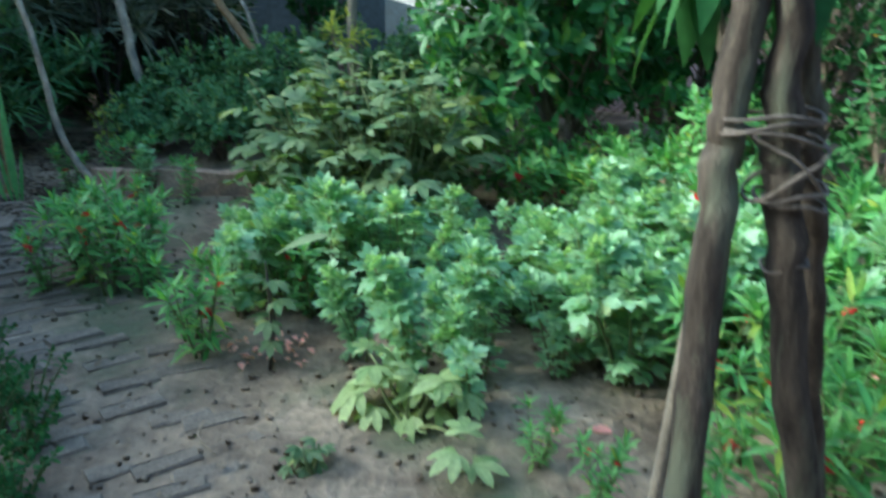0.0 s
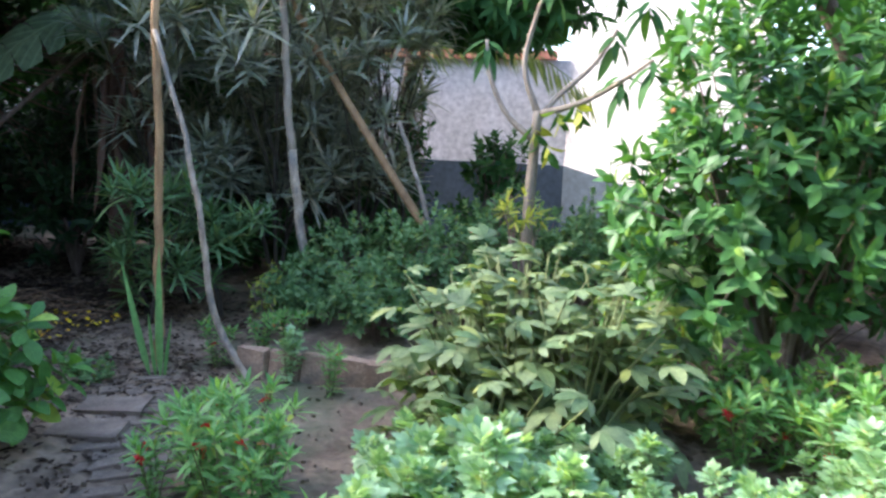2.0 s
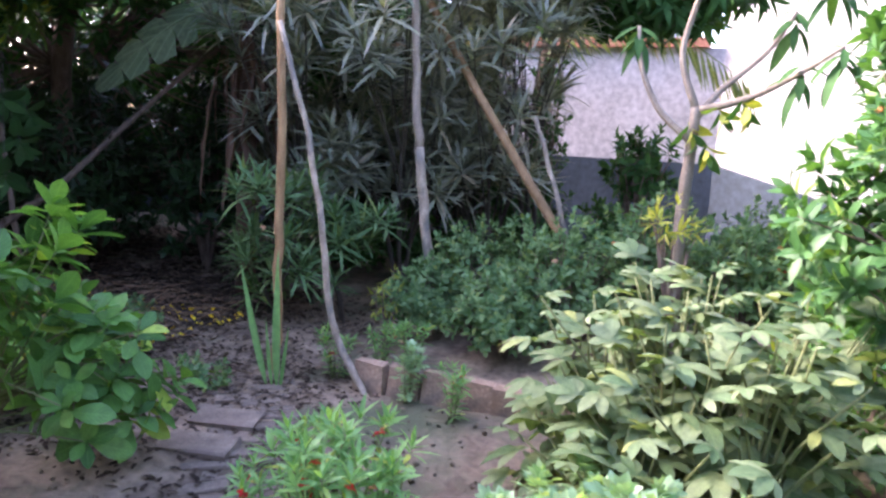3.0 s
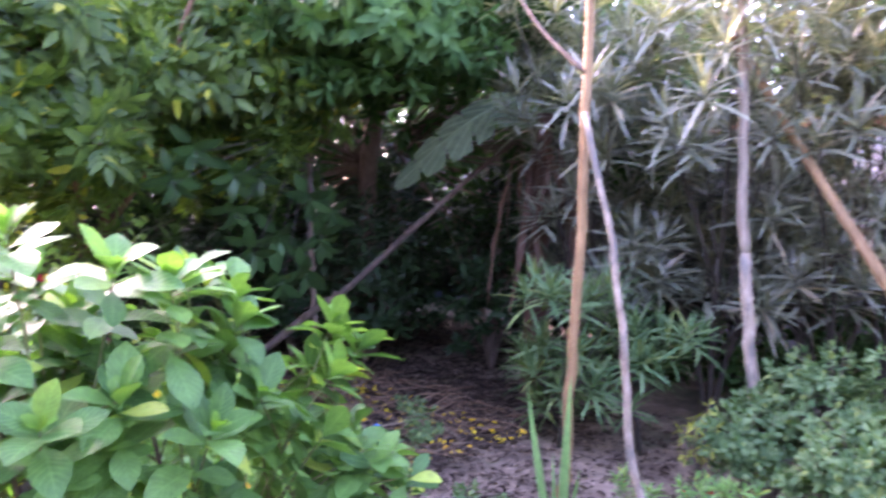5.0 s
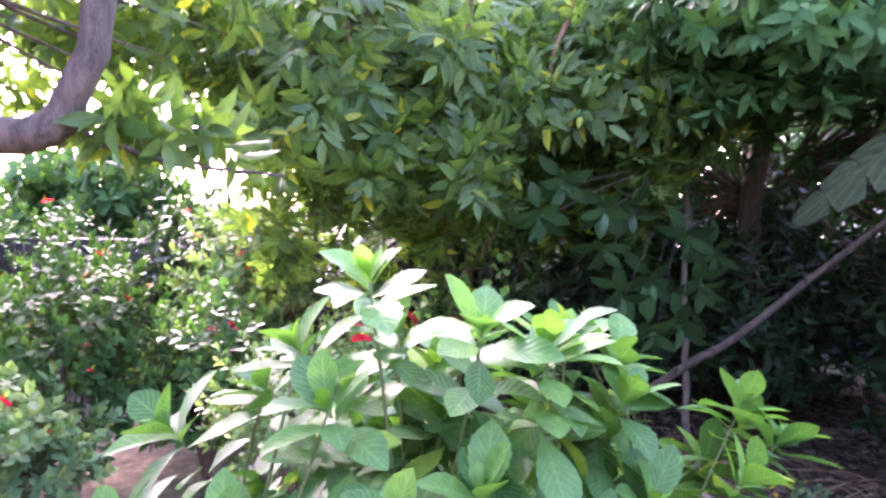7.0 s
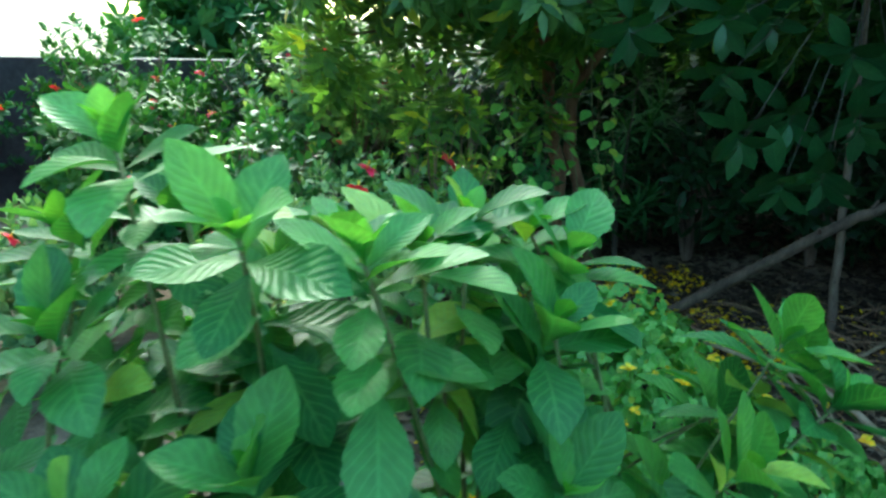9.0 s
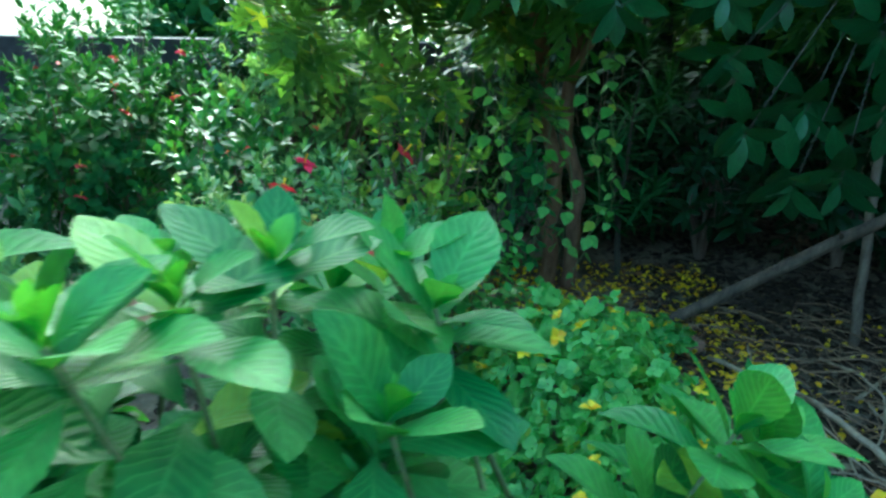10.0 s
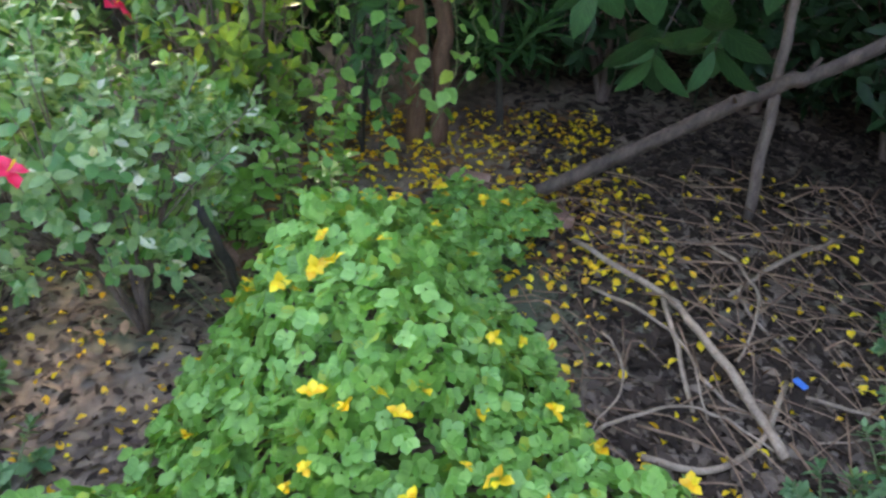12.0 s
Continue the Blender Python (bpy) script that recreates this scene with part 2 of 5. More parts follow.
class Geo:
    """Quads gathered into one mesh."""

    def __init__(self):
        self.v, self.f, self.uv, self.n = [], [], [], 0

    def add(self, v, f, uv=None):
        v, f = np.asarray(v, float), np.asarray(f, int)
        self.v.append(v)
        self.f.append(f + self.n)
        self.uv.append(np.full((len(v), 2), 0.5) if uv is None else uv)
        self.n += len(v)
        return self

    def mesh(self, name, origin=(0, 0, 0), smooth=True):
        v, f, uv = np.concatenate(self.v) - np.array(origin), np.concatenate(self.f), np.concatenate(self.uv)
        me = bpy.data.meshes.new(name)
        me.vertices.add(len(v))
        me.vertices.foreach_set("co", v.ravel())
        me.loops.add(f.size)
        me.loops.foreach_set("vertex_index", f.ravel().astype(np.int32))
        me.polygons.add(len(f))
        me.polygons.foreach_set("loop_start", np.arange(0, f.size, 4, dtype=np.int32))
        me.polygons.foreach_set("use_smooth", np.full(len(f), smooth))
        me.uv_layers.new(name="UVMap").data.foreach_set("uv", uv[f.ravel()].ravel())
        me.update(calc_edges=True)
        me.validate()
        return me


def blade(L, W, n=4, fold=0.25, droop=0.15, peak=0.5, ripple=0.0):
    """One leaf along +y: rows of left edge, midrib, right edge."""
    s = np.linspace(0, 1, n + 1)
    w = W / 2 * np.sin(np.pi * s ** (math.log(0.5) / math.log(peak))) ** 0.8
    w = np.maximum(w, W * np.where(s < 0.5, 0.05, 0.015))
    w = w * (1 + ripple * np.where(np.arange(n + 1) % 2, 1, -1))
    z = -droop * L * s ** 2
    v = np.stack([np.stack([-w, L * s, z + fold * w], 1), np.stack([0 * s, L * s, z], 1), np.stack([w, L * s, z + fold * w], 1)], 1).reshape(-1, 3)
    uv = np.stack([np.tile([0.0, 0.5, 1.0], n + 1), np.repeat(s, 3)], 1)
    f = []
    for i in range(n):
        a = 3 * i
        f += [(a, a + 1, a + 4, a + 3), (a + 1, a + 2, a + 5, a + 4)]
    return v, np.array(f), uv


def compound(pieces):
    """Leaflets, each (template, turn about z in degrees, foot, size), as one template."""
    g = Geo()
    for (v, f, uv), turn, foot, size in pieces:
        c, s = math.cos(radians(turn)), math.sin(radians(turn))
        g.add(v * size @ np.array([[c, s, 0], [-s, c, 0], [0, 0, 1]]) + np.array(foot), f, uv)
    return np.concatenate(g.v), np.concatenate(g.f), np.concatenate(g.uv)


def frames(d, up, size):
    y = unit(d)
    x = unit(np.cross(y, up) + 1e-6)
    return np.stack([x, y, np.cross(x, y)], 2) * size[:, None, None]


def scatter(g, template, pos, turn):
    """Copies of a template at the places pos (k, 3) with the turns (k, 3, 3), into g."""
    v, f, uv = template
    k = len(pos)
    if not k:
        return g
    all_v = np.einsum("kij,nj->kni", turn, v) + pos[:, None, :]
    all_f = (f[None] + (np.arange(k) * len(v))[:, None, None]).reshape(-1, 4)
    return g.add(all_v.reshape(-1, 3), all_f, np.tile(uv, (k, 1)))


def whorls(P, A, n, tilt, size, along=0.05, sag=0.0):
    """n leaves round each tip P with axis A: tilt[0] degrees off the axis at the tip, tilt[1] lowest down; returns places and turns."""
    P, A = np.asarray(P, float), unit(np.asarray(A, float))
    k = len(P)
    j = np.tile(np.arange(n), k)
    P, A = np.repeat(P, n, 0), np.repeat(A, n, 0)
    q = j / max(n - 1, 1)
    az = j * 2.4 + np.repeat(rng.uniform(0, 6.28, k), n) + rng.normal(0, 0.25, k * n)
    ti = np.radians(tilt[0] + (tilt[1] - tilt[0]) * q + rng.normal(0, 8, k * n))
    e1 = unit(np.cross(A, np.where(np.abs(A[:, 2:3]) > 0.95, [[1.0, 0, 0]], [[0, 0, 1.0]])))
    e2 = np.cross(A, e1)
    side = e1 * np.cos(az)[:, None] + e2 * np.sin(az)[:, None]
    d = A * np.cos(ti)[:, None] + side * np.sin(ti)[:, None]
    d[:, 2] -= sag
    pos = P - A * (along * q)[:, None]
    s = rng.uniform(size[0], size[1], k * n) * (0.7 + 0.3 * np.sqrt(q))
    return pos, frames(d, A - 0.2 * side + rng.normal(0, 0.12, A.shape), s)


def tips(centre, radii, n, shell=0.6, lift=0.5, low=-1.0):
    """Twig ends in an uneven ellipsoid, and the ways that they point."""
    d = unit(rng.normal(size=(n * 3, 3)))
    d = d[d[:, 2] > low][:n]
    lump = 1 + 0.16 * np.sin(3.1 * d[:, 0] + 1.3) * np.cos(2.7 * d[:, 1]) + 0.12 * np.sin(6 * d[:, 2] + 5 * d[:, 0])
    r = rng.uniform(shell ** 2, 1, len(d)) ** 0.5 * lump
    return np.array(centre) + d * r[:, None] * np.array(radii), unit(d + np.array([0, 0, lift]) + rng.normal(0, 0.2, d.shape))


def tube(g, pts, rads, sides=6, knots=0.0):
    pts = np.asarray(pts, float)
    rads = np.broadcast_to(np.asarray(rads, float), (len(pts),))
    t = unit(np.gradient(pts, axis=0))
    ref = np.array([1.0, 0.13, 0]) if abs(t[:, 2].mean()) > 0.6 else np.array([0.1, 0.05, 1.0])
    e1 = unit(np.cross(t, ref))
    e2 = np.cross(t, e1)
    a = np.linspace(0, 2 * np.pi, sides, endpoint=False)
    rr = rads[:, None] * (1 + knots * rng.normal(0, 1, (len(pts), sides)))
    ring = pts[:, None] + rr[..., None] * (e1[:, None] * np.cos(a)[None, :, None] + e2[:, None] * np.sin(a)[None, :, None])
    ring = np.concatenate([pts[None, :1].repeat(sides, 1).reshape(1, sides, 3), ring, pts[None, -1:].repeat(sides, 1).reshape(1, sides, 3)])
    m, f = len(ring), []
    for i in range(m - 1):
        for j in range(sides):
            k = (j + 1) % sides
            f.append((i * sides + j, i * sides + k, (i + 1) * sides + k, (i + 1) * sides + j))
    return g.add(ring.reshape(-1, 3), f)


def curve(points, n=12, wobble=0.0):
    """A smooth line through the points."""
    p = np.asarray(points, float)
    s = np.linspace(0, len(p) - 1, n)
    pad = np.vstack([2 * p[0] - p[1], p, 2 * p[-1] - p[-2]])
    i = np.minimum(s.astype(int), len(p) - 2)
    u = (s - i)[:, None]
    a, b, c, d = pad[i], pad[i + 1], pad[i + 2], pad[i + 3]
    q = 0.5 * (2 * b + (c - a) * u + (2 * a - 5 * b + 4 * c - d) * u ** 2 + (3 * b - a - 3 * c + d) * u ** 3)
    if wobble:
        q[1:-1] += rng.normal(0, wobble, (n - 2, 3))
    return q


def boughs(g, base, ends, r0, r1, sides=5, lift=0.3, n=6):
    """Stems that rise from base and bend out to the ends."""
    base = np.asarray(base, float)
    for e in np.asarray(ends, float):
        mid = base + (e - base) * np.array([0.45, 0.45, 0.45 + lift]) + rng.normal(0, 0.02, 3)
        tube(g, curve([base, mid, e], n), np.linspace(r0, r1, n), sides)
    return g


def limbs(ob, base, ends, r0, r1, bark, mains=6, lift=0.2, rise=0.55, shoot=None):
    """A few main branches as parts, and thin twigs from them to the ends."""
    base, ends = np.asarray(base, float), np.asarray(ends, float)
    a = np.arctan2(ends[:, 1] - base[1], ends[:, 0] - base[0]) + 0.4 * ends[:, 2]
    which = np.floor((a + np.pi) / (2 * np.pi + 1.2) * mains).astype(int) % mains
    twigs = Geo()
    for k in range(mains):
        sel = ends[which == k]
        if len(sel) < 2:
            continue
        c = base + (sel.mean(0) - base) * np.array([0.7, 0.7, rise * 1.5])
        line = curve([base, base + (c - base) * np.array([0.35, 0.35, 0.5]) + rng.normal(0, 0.015, 3), c], 8)
        me = tube(Geo(), line, np.linspace(r0, r0 * 0.45, 8), 7, 0.04)
        part("branch", me, bark, ob)
        for e in sel:
            f = line[rng.integers(3, 8)]
            tube(twigs, curve([f, (f + e) / 2 + np.array([0, 0, lift * 0.15]) + rng.normal(0, 0.015, 3), e], 5), np.linspace(r0 * 0.3, r1 * 0.6, 5), 4)
    if twigs.n:
        tagged(part("twig_spray", twigs, shoot or bark, ob), kind="stuff")


def thing(name, at, label, category, group="", kind=""):
    ob = new(name)
    ob.location = at
    ob.empty_display_size = 0.1
    return tagged(ob, label, category, group, kind)


def part(name, geo, material, parent, label="", smooth=True):
    me = geo.mesh(name, parent.location, smooth)
    me.materials.append(material)
    ob = new(name, me)
    ob.parent = parent
    return tagged(ob, label) if label else ob


def leaf_parts(template, pos, turn, material, parent, name="leaf"):
    """Leaves that can be told apart: objects of their own on one mesh."""
    me = Geo().add(*template).mesh(name)
    me.materials.append(material)
    for p, r in zip(pos, turn):
        ob = new(name, me)
        ob.parent = parent
        ob.matrix_local = Matrix.Translation(Vector(p) - parent.location) @ Matrix(r.tolist()).to_4x4()


def solid(name, geo, material, label, category, kind="", smooth=False):
    me = geo.mesh(name, (0, 0, 0), smooth)
    me.materials.append(material)
    return tagged(new(name, me), label, category, "", kind)


def block(g, centre, size, turn=0.0, chip=0.0):
    """A block with chamfered top edges (quads only)."""
    sx, sy, sz = (v / 2 for v in size)
    c = min(sx, sy, sz) * 0.22
    rows = [(sx, sy, -sz), (sx, sy, sz - c), (sx - c, sy - c, sz)]
    v = np.array([(a * x, b * y, z) for x, y, z in rows for a, b in ((-1, -1), (1, -1), (1, 1), (-1, 1))])
    if chip:
        v += rng.normal(0, chip, v.shape)
    f = [(3, 2, 1, 0), (8, 9, 10, 11)]
    for r in (0, 4):
        f += [(r + j, r + (j + 1) % 4, r + 4 + (j + 1) % 4, r + 4 + j) for j in range(4)]
    co, si = math.cos(turn), math.sin(turn)
    return g.add(v @ np.array([[co, si, 0], [-si, co, 0], [0, 0, 1]]) + np.array(centre), f)


def ground_z(x, y):
    """Height of the soil: a low path side, a raised bed behind the edging, small unevenness."""
    dip = np.clip((4.9 - y) / 1.5, 0, 1) * np.clip((x + 3.2) / 1.0, 0, 1)
    bed = np.clip((y - 5.15) / 0.15, 0, 1) * np.clip((x + 2.5) / 0.15, 0, 1) * np.clip((2.5 - x) / 0.5, 0, 1) * np.clip((8.5 - y) / 1, 0, 1)
    rough = 0.018 * np.sin(2.3 * x + 0.7) * np.cos(2.9 * y) + 0.011 * np.sin(6.1 * x + 1.1 * y) * np.sin(5.3 * y - x) + 0.006 * np.sin(13 * x) * np.sin(11.7 * y + 2 * x)
    return -0.09 * dip + 0.10 * bed + rough


# ---- ground ----
xs = np.concatenate([[-400, -60, -20], np.linspace(-10, 4, 141), [8, 20, 60, 400]])
ys = np.concatenate([[-400, -60, -20, -8], np.linspace(-3, 11, 141), [16, 30, 80, 400]])
gx, gy = np.meshgrid(xs, ys)
near = np.clip(1 - np.maximum(np.abs(gx + 3) - 7, np.abs(gy - 4) - 7) / 3, 0, 1)
gv = np.stack([gx, gy, ground_z(gx, gy) * near], 2).reshape(-1, 3)
nx = len(xs)
gf = [(j * nx + i, j * nx + i + 1, (j + 1) * nx + i + 1, (j + 1) * nx + i) for j in range(len(ys) - 1) for i in range(nx - 1)]
solid("ground", Geo().add(gv, gf), SOIL, "bare uneven brown garden soil with mossy patches", "ground", "structure", True)


# ---- walls ----
def wall_run(g, a, b, z0, z1a, z1b, thick):
    """An upright wall from a to b, its top from z1a to z1b."""
    a, b = np.array(a, float), np.array(b, float)
    n = unit(np.array([-(b - a)[1], (b - a)[0]])) * thick
    v = [(*a, z0), (*b, z0), (*(b + n), z0), (*(a + n), z0), (*a, z1a), (*b, z1b), (*(b + n), z1b), (*(a + n), z1a)]
    return g.add(v, [(3, 2, 1, 0), (4, 5, 6, 7), (0, 1, 5, 4), (1, 2, 6, 5), (2, 3, 7, 6), (3, 0, 4, 7)])


CA, CB = (-9.2, 10.2), (-0.78, 10.2)
solid("wall_north", wall_run(Geo(), CA, CB, -0.1, 2.55, 2.55, 0.23), WHITEWASH, "whitewashed garden wall with a painted base", "wall", "structure")
solid("wall_north_east", wall_run(Geo(), CB, (1.25, 9.12), -0.1, 3.6, 3.6, 0.23), WHITEWASH, "tall whitewashed house wall in the light", "wall", "structure")
solid("trim_wall_base", wall_run(Geo(), (-9.2, 10.185), (-0.785, 10.185), -0.1, 1.27, 1.27, 0.012), BLUE_PAINT, "slate blue painted wall base", "wall base", "structure")
solid("trim_wall_base_east", wall_run(Geo(), (-0.787, 10.183), (1.09, 9.187), -0.1, 1.27, 0.80, 0.012), BLUE_PAINT, "slate blue painted sloping wall base", "wall base", "structure")
coping = solid("trim_coping", wall_run(Geo(), (-9.2, 10.12), (-0.95, 10.12), 2.553, 2.66, 2.66, 0.36), TERRACOTTA, "terracotta coping on the white wall", "coping", "structure")
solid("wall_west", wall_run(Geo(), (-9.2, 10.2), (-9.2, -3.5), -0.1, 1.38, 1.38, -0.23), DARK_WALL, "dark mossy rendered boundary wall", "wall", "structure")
solid("wall_pink", wall_run(Geo(), (1.55, 9.1), (5.38, 9.1), -0.1, 1.35, 1.35, 0.2), PINK_WASH, "low faded pink garden wall", "wall", "structure")
# Unseen south and east sides, added tall to cut low sky light.
solid("wall_south", wall_run(Geo(), (-9.2, -3.5), (5.4, -3.5), -0.1, 4.6, 4.6, -0.23), DARK_WALL, "tall unseen wall added to block low sky light", "wall", "structure")
solid("wall_east", wall_run(Geo(), (5.4, -3.5), (5.4, 10.2), -0.1, 4.6, 4.6, -0.23), DARK_WALL, "tall unseen wall added to block low sky light", "wall", "structure")
pillar = Geo()
block(pillar, (1.3, 8.8, 0.55), (0.42, 0.34, 1.3), 0.2)
solid("brick_pillar", pillar, RED_BRICK, "low red brick pillar beside the wall", "pillar")


# ---- leaf shapes ----
T_JASMINE = blade(0.185, 0.086, 9, 0.20, 0.16, 0.62, 0.03)
T_SHRUB = blade(0.10, 0.042, 3, 0.25, 0.18, 0.5)
T_SMALL = blade(0.045, 0.025, 3, 0.25, 0.12, 0.5)
T_LANCE = blade(0.10, 0.021, 3, 0.3, 0.16, 0.42)
T_NARROW = blade(0.34, 0.034, 4, 0.3, 0.22, 0.4)
T_TREE = blade(0.15, 0.055, 3, 0.25, 0.22, 0.45)
T_MANGO = blade(0.22, 0.058, 5, 0.22, 0.3, 0.45)
T_ROUND = blade(0.050, 0.043, 5, 0.15, 0.1, 0.53)
T_PETAL = blade(0.032, 0.025, 4, 0.5, 0.45, 0.62, 0.05)
LOBE = blade(0.056, 0.029, 3, 0.2, 0.12, 0.58)
T_MUM = compound([(LOBE, 0, (0, 0.03, 0), 1.0), (LOBE, 48, (0, 0.036, 0), 0.75), (LOBE, -48, (0, 0.036, 0), 0.75), (LOBE, 60, (0, 0.012, 0), 0.7), (LOBE, -60, (0, 0.012, 0), 0.7)])
BIG_LOBE = blade(0.18, 0.078, 6, 0.2, 0.36, 0.58, 0.06)
T_OKRA = compound([(BIG_LOBE, a, (0, 0.05, 0), s) for a, s in ((0, 1.0), (42, 0.9), (-42, 0.9), (84, 0.65), (-84, 0.65))] + [(blade(0.07, 0.008, 1, 0.3, 0.0, 0.5), 0, (0, 0, 0), 1.0)])
T_FOUR = compound([(T_ROUND, a, (0, 0.04, 0), 1.0) for a in (28, -28)] + [(T_ROUND, a, (0, 0.012, 0), 0.9) for a in (55, -55)])
LEAFLET = blade(0.145, 0.05, 3, 0.25, 0.3, 0.42)
T_PINNATE = compound([(LEAFLET, 0, (0, 0.19, -0.02), 1.05)] + [(LEAFLET, s * 52, (0, y, -0.01), k) for y, k in ((0.15, 1.0), (0.10, 1.0), (0.055, 0.8)) for s in (1, -1)])


def bloom(petals=6, size=1.0, tilt=(50, 80)):
    """An open flower at the origin, facing up."""
    g = Geo()
    p, r = whorls([(0, 0, 0)], [(0, 0, 1)], petals, tilt, (size, size), 0.004)
    scatter(g, T_PETAL, p, r)
    return np.concatenate(g.v), np.concatenate(g.f), np.concatenate(g.uv)


B_SMALL, B_BIG = bloom(7, 0.8), bloom(6, 1.5, (40, 75))


STAMEN = tube(Geo(), [(0, 0, 0), (0.003, 0, 0.02), (0.004, 0.002, 0.042)], [0.002, 0.002, 0.0035], 5).mesh("stamen")
STAMEN.materials.append(F_YELLOW)


def flowers(pos, material, parent, size=(0.8, 1.2), template=B_SMALL, name="flower", label=""):
    me = Geo().add(*template).mesh(name)
    me.materials.append(material)
    for p in pos:
        ob = new(name, me)
        ob.parent = parent
        s = rng.uniform(*size)
        e = Euler((rng.uniform(-0.7, 0.7), rng.uniform(-0.7, 0.7), rng.uniform(0, 6.28)))
        ob.matrix_local = Matrix.LocRotScale(Vector(p) - parent.location, e, (s, s, s))
        if label:
            tagged(ob, label)
        if template is B_BIG:
            st = new("stamen", STAMEN)
            st.parent = ob


def bush(name, base, crown, leaf, leaf_material, n_tips, per_tip, label, category, tilt=(20, 80), size=(0.8, 1.2), along=0.06, sag=0.0, shell=0.55,
         stem=(0.02, 0.004), bark=BARK, lift=0.5, low=-0.75, group="", stems=None, extra=None):
    """A shrub: stems from one base, twig ends in an uneven crown, a whorl of leaves on each."""
    base = (base[0], base[1], float(ground_z(base[0], base[1])) - 0.02)
    ob = thing(name, base, label, category, group)
    P, A = tips(*crown, n_tips, shell, lift, low)
    if extra is not None:
        P, A = np.vstack([P, extra[0]]), np.vstack([A, extra[1]])
    keep = P[:, 2] > base[2] + 0.06
    P, A = P[keep], A[keep]
    limbs(ob, base, P[::max(1, len(P) // 90)], *stem, bark, stems or 6)
    pos, turn = whorls(P, A, per_tip, tilt, size, along, sag)
    tagged(part("foliage", scatter(Geo(), leaf, pos, turn), leaf_material, ob), kind="stuff")
    return ob, P, A


def herb(name, at, height, stems, leaf, leaf_material, per_stem, label, category, spread=0.1, tilt=(15, 75), size=(0.7, 1.2), stalk=STALK, group="", sag=0.0, top=8):
    """A soft plant: a few upright stems with leaves all the way up and a tuft on top."""
    z = float(ground_z(at[0], at[1])) - 0.01
    ob = thing(name, (at[0], at[1], z), label, category, group)
    gl, ends = Geo(), []
    for k in range(stems):
        a = rng.uniform(0, 6.28)
        out = spread * math.sqrt(rng.uniform(0.05, 1))
        h = height * rng.uniform(0.75, 1.05)
        e = np.array([at[0] + out * math.cos(a), at[1] + out * math.sin(a), z + h])
        line = curve([(at[0] + 0.2 * out * math.cos(a), at[1] + 0.2 * out * math.sin(a), z), (e + np.array([at[0], at[1], z])) / 2 + rng.normal(0, 0.01, 3), e], 7)
        part("stem", tube(Geo(), line, np.linspace(0.006, 0.0025, 7), 5), stalk, ob)
        q = np.linspace(0.18, 0.95, per_stem)
        along = np.stack([np.interp(q * 6, range(7), line[:, i]) for i in range(3)], 1)
        p, r = whorls(along, np.tile(line[-1] - line[0], (per_stem, 1)), 2, (55, 80), size, 0.01, sag)
        scatter(gl, leaf, p, r)
        p, r = whorls([e], [line[-1] - line[-2]], top, tilt, size, 0.035, sag)
        scatter(gl, leaf, p, r)
        ends.append(e)
    tagged(part("foliage", gl, leaf_material, ob), kind="stuff")
    return ob, np.array(ends)


def stick(name, line, rads, material, label, category, sides=9, knots=0.03, kind=""):
    ob = solid(name, tube(Geo(), line, rads, sides, knots), material, label, category, kind, True)
    return ob


def put(ob, x, y, turn=0.0, size=1.0):
    return copy_thing(ob, Matrix.LocRotScale((x, y, float(ground_z(x, y)) - 0.01), Euler((0, 0, turn)), (size, size, size)))


# ---- tripod of tied posts round a young tree ----
tri = thing("tripod_stake", (0.55, 1.25, -0.1), "three weathered wooden posts tied together with rope", "tree stake")
FOOT = -0.12
for line, r0, r1 in ((((0.425, 1.02, FOOT), (0.465, 1.15, 1.0), (0.47, 1.17, 1.3), (0.472, 1.17, 1.75)), 0.034, 0.028),
                     (((0.86, 1.17, FOOT), (0.61, 1.16, 0.95), (0.56, 1.16, 1.25), (0.52, 1.14, 1.8)), 0.034, 0.028),
                     (((1.06, 1.6, FOOT), (0.735, 1.33, 0.9), (0.63, 1.24, 1.25), (0.53, 1.16, 1.7)), 0.03, 0.024)):
    part("post", tube(Geo(), curve(line, 30, 0.005), np.linspace(r0, r1, 30), 14, 0.06), POST_WOOD, tri)


def rope_loop(cx, cy, z, rx, ry, tilt, r=0.0038):
    a = np.linspace(0, 2 * np.pi, 22)
    p = np.stack([cx + rx * np.cos(a), cy + ry * np.sin(a), z + tilt * np.cos(a) + 0.006 * np.sin(3 * a)], 1)
    return tube(Geo(), p, r, 6, 0.12)


for cx, z, rx, tilt in ((0.535, 1.245, 0.088, 0.0), (0.535, 1.232, 0.09, 0.012), (0.54, 1.215, 0.092, -0.015), (0.57, 1.17, 0.068, -0.05), (0.575, 1.15, 0.062, 0.045), (0.59, 1.115, 0.058, 0.01), (0.60, 1.095, 0.052, -0.006), (0.602, 0.985, 0.038, 0.008)):
    part("rope", rope_loop(cx, 1.165, z, rx, 0.06 if rx > 0.06 else rx * 0.95, tilt), ROPE, tri, "frayed grey-brown rope")
yt = thing("young_tree", (0.47, 1.36, -0.1), "young tree with long drooping green leaves between the posts", "tree")
part("trunk", tube(Geo(), curve([(0.47, 1.36, -0.1), (0.52, 1.34, 0.9), (0.535, 1.34, 1.25), (0.485, 1.37, 1.5), (0.52, 1.36, 2.3)], 14), np.linspace(0.016, 0.010, 14), 7), GREY_BARK, yt)
P = np.array([(0.46, 1.28, 1.62), (0.52, 1.32, 1.68), (0.60, 1.26, 1.64), (0.50, 1.38, 1.74), (0.64, 1.32, 1.60), (0.44, 1.36, 1.56), (0.70, 1.30, 1.72)])
A = np.tile([0.0, 0.0, 1.0], (len(P), 1))
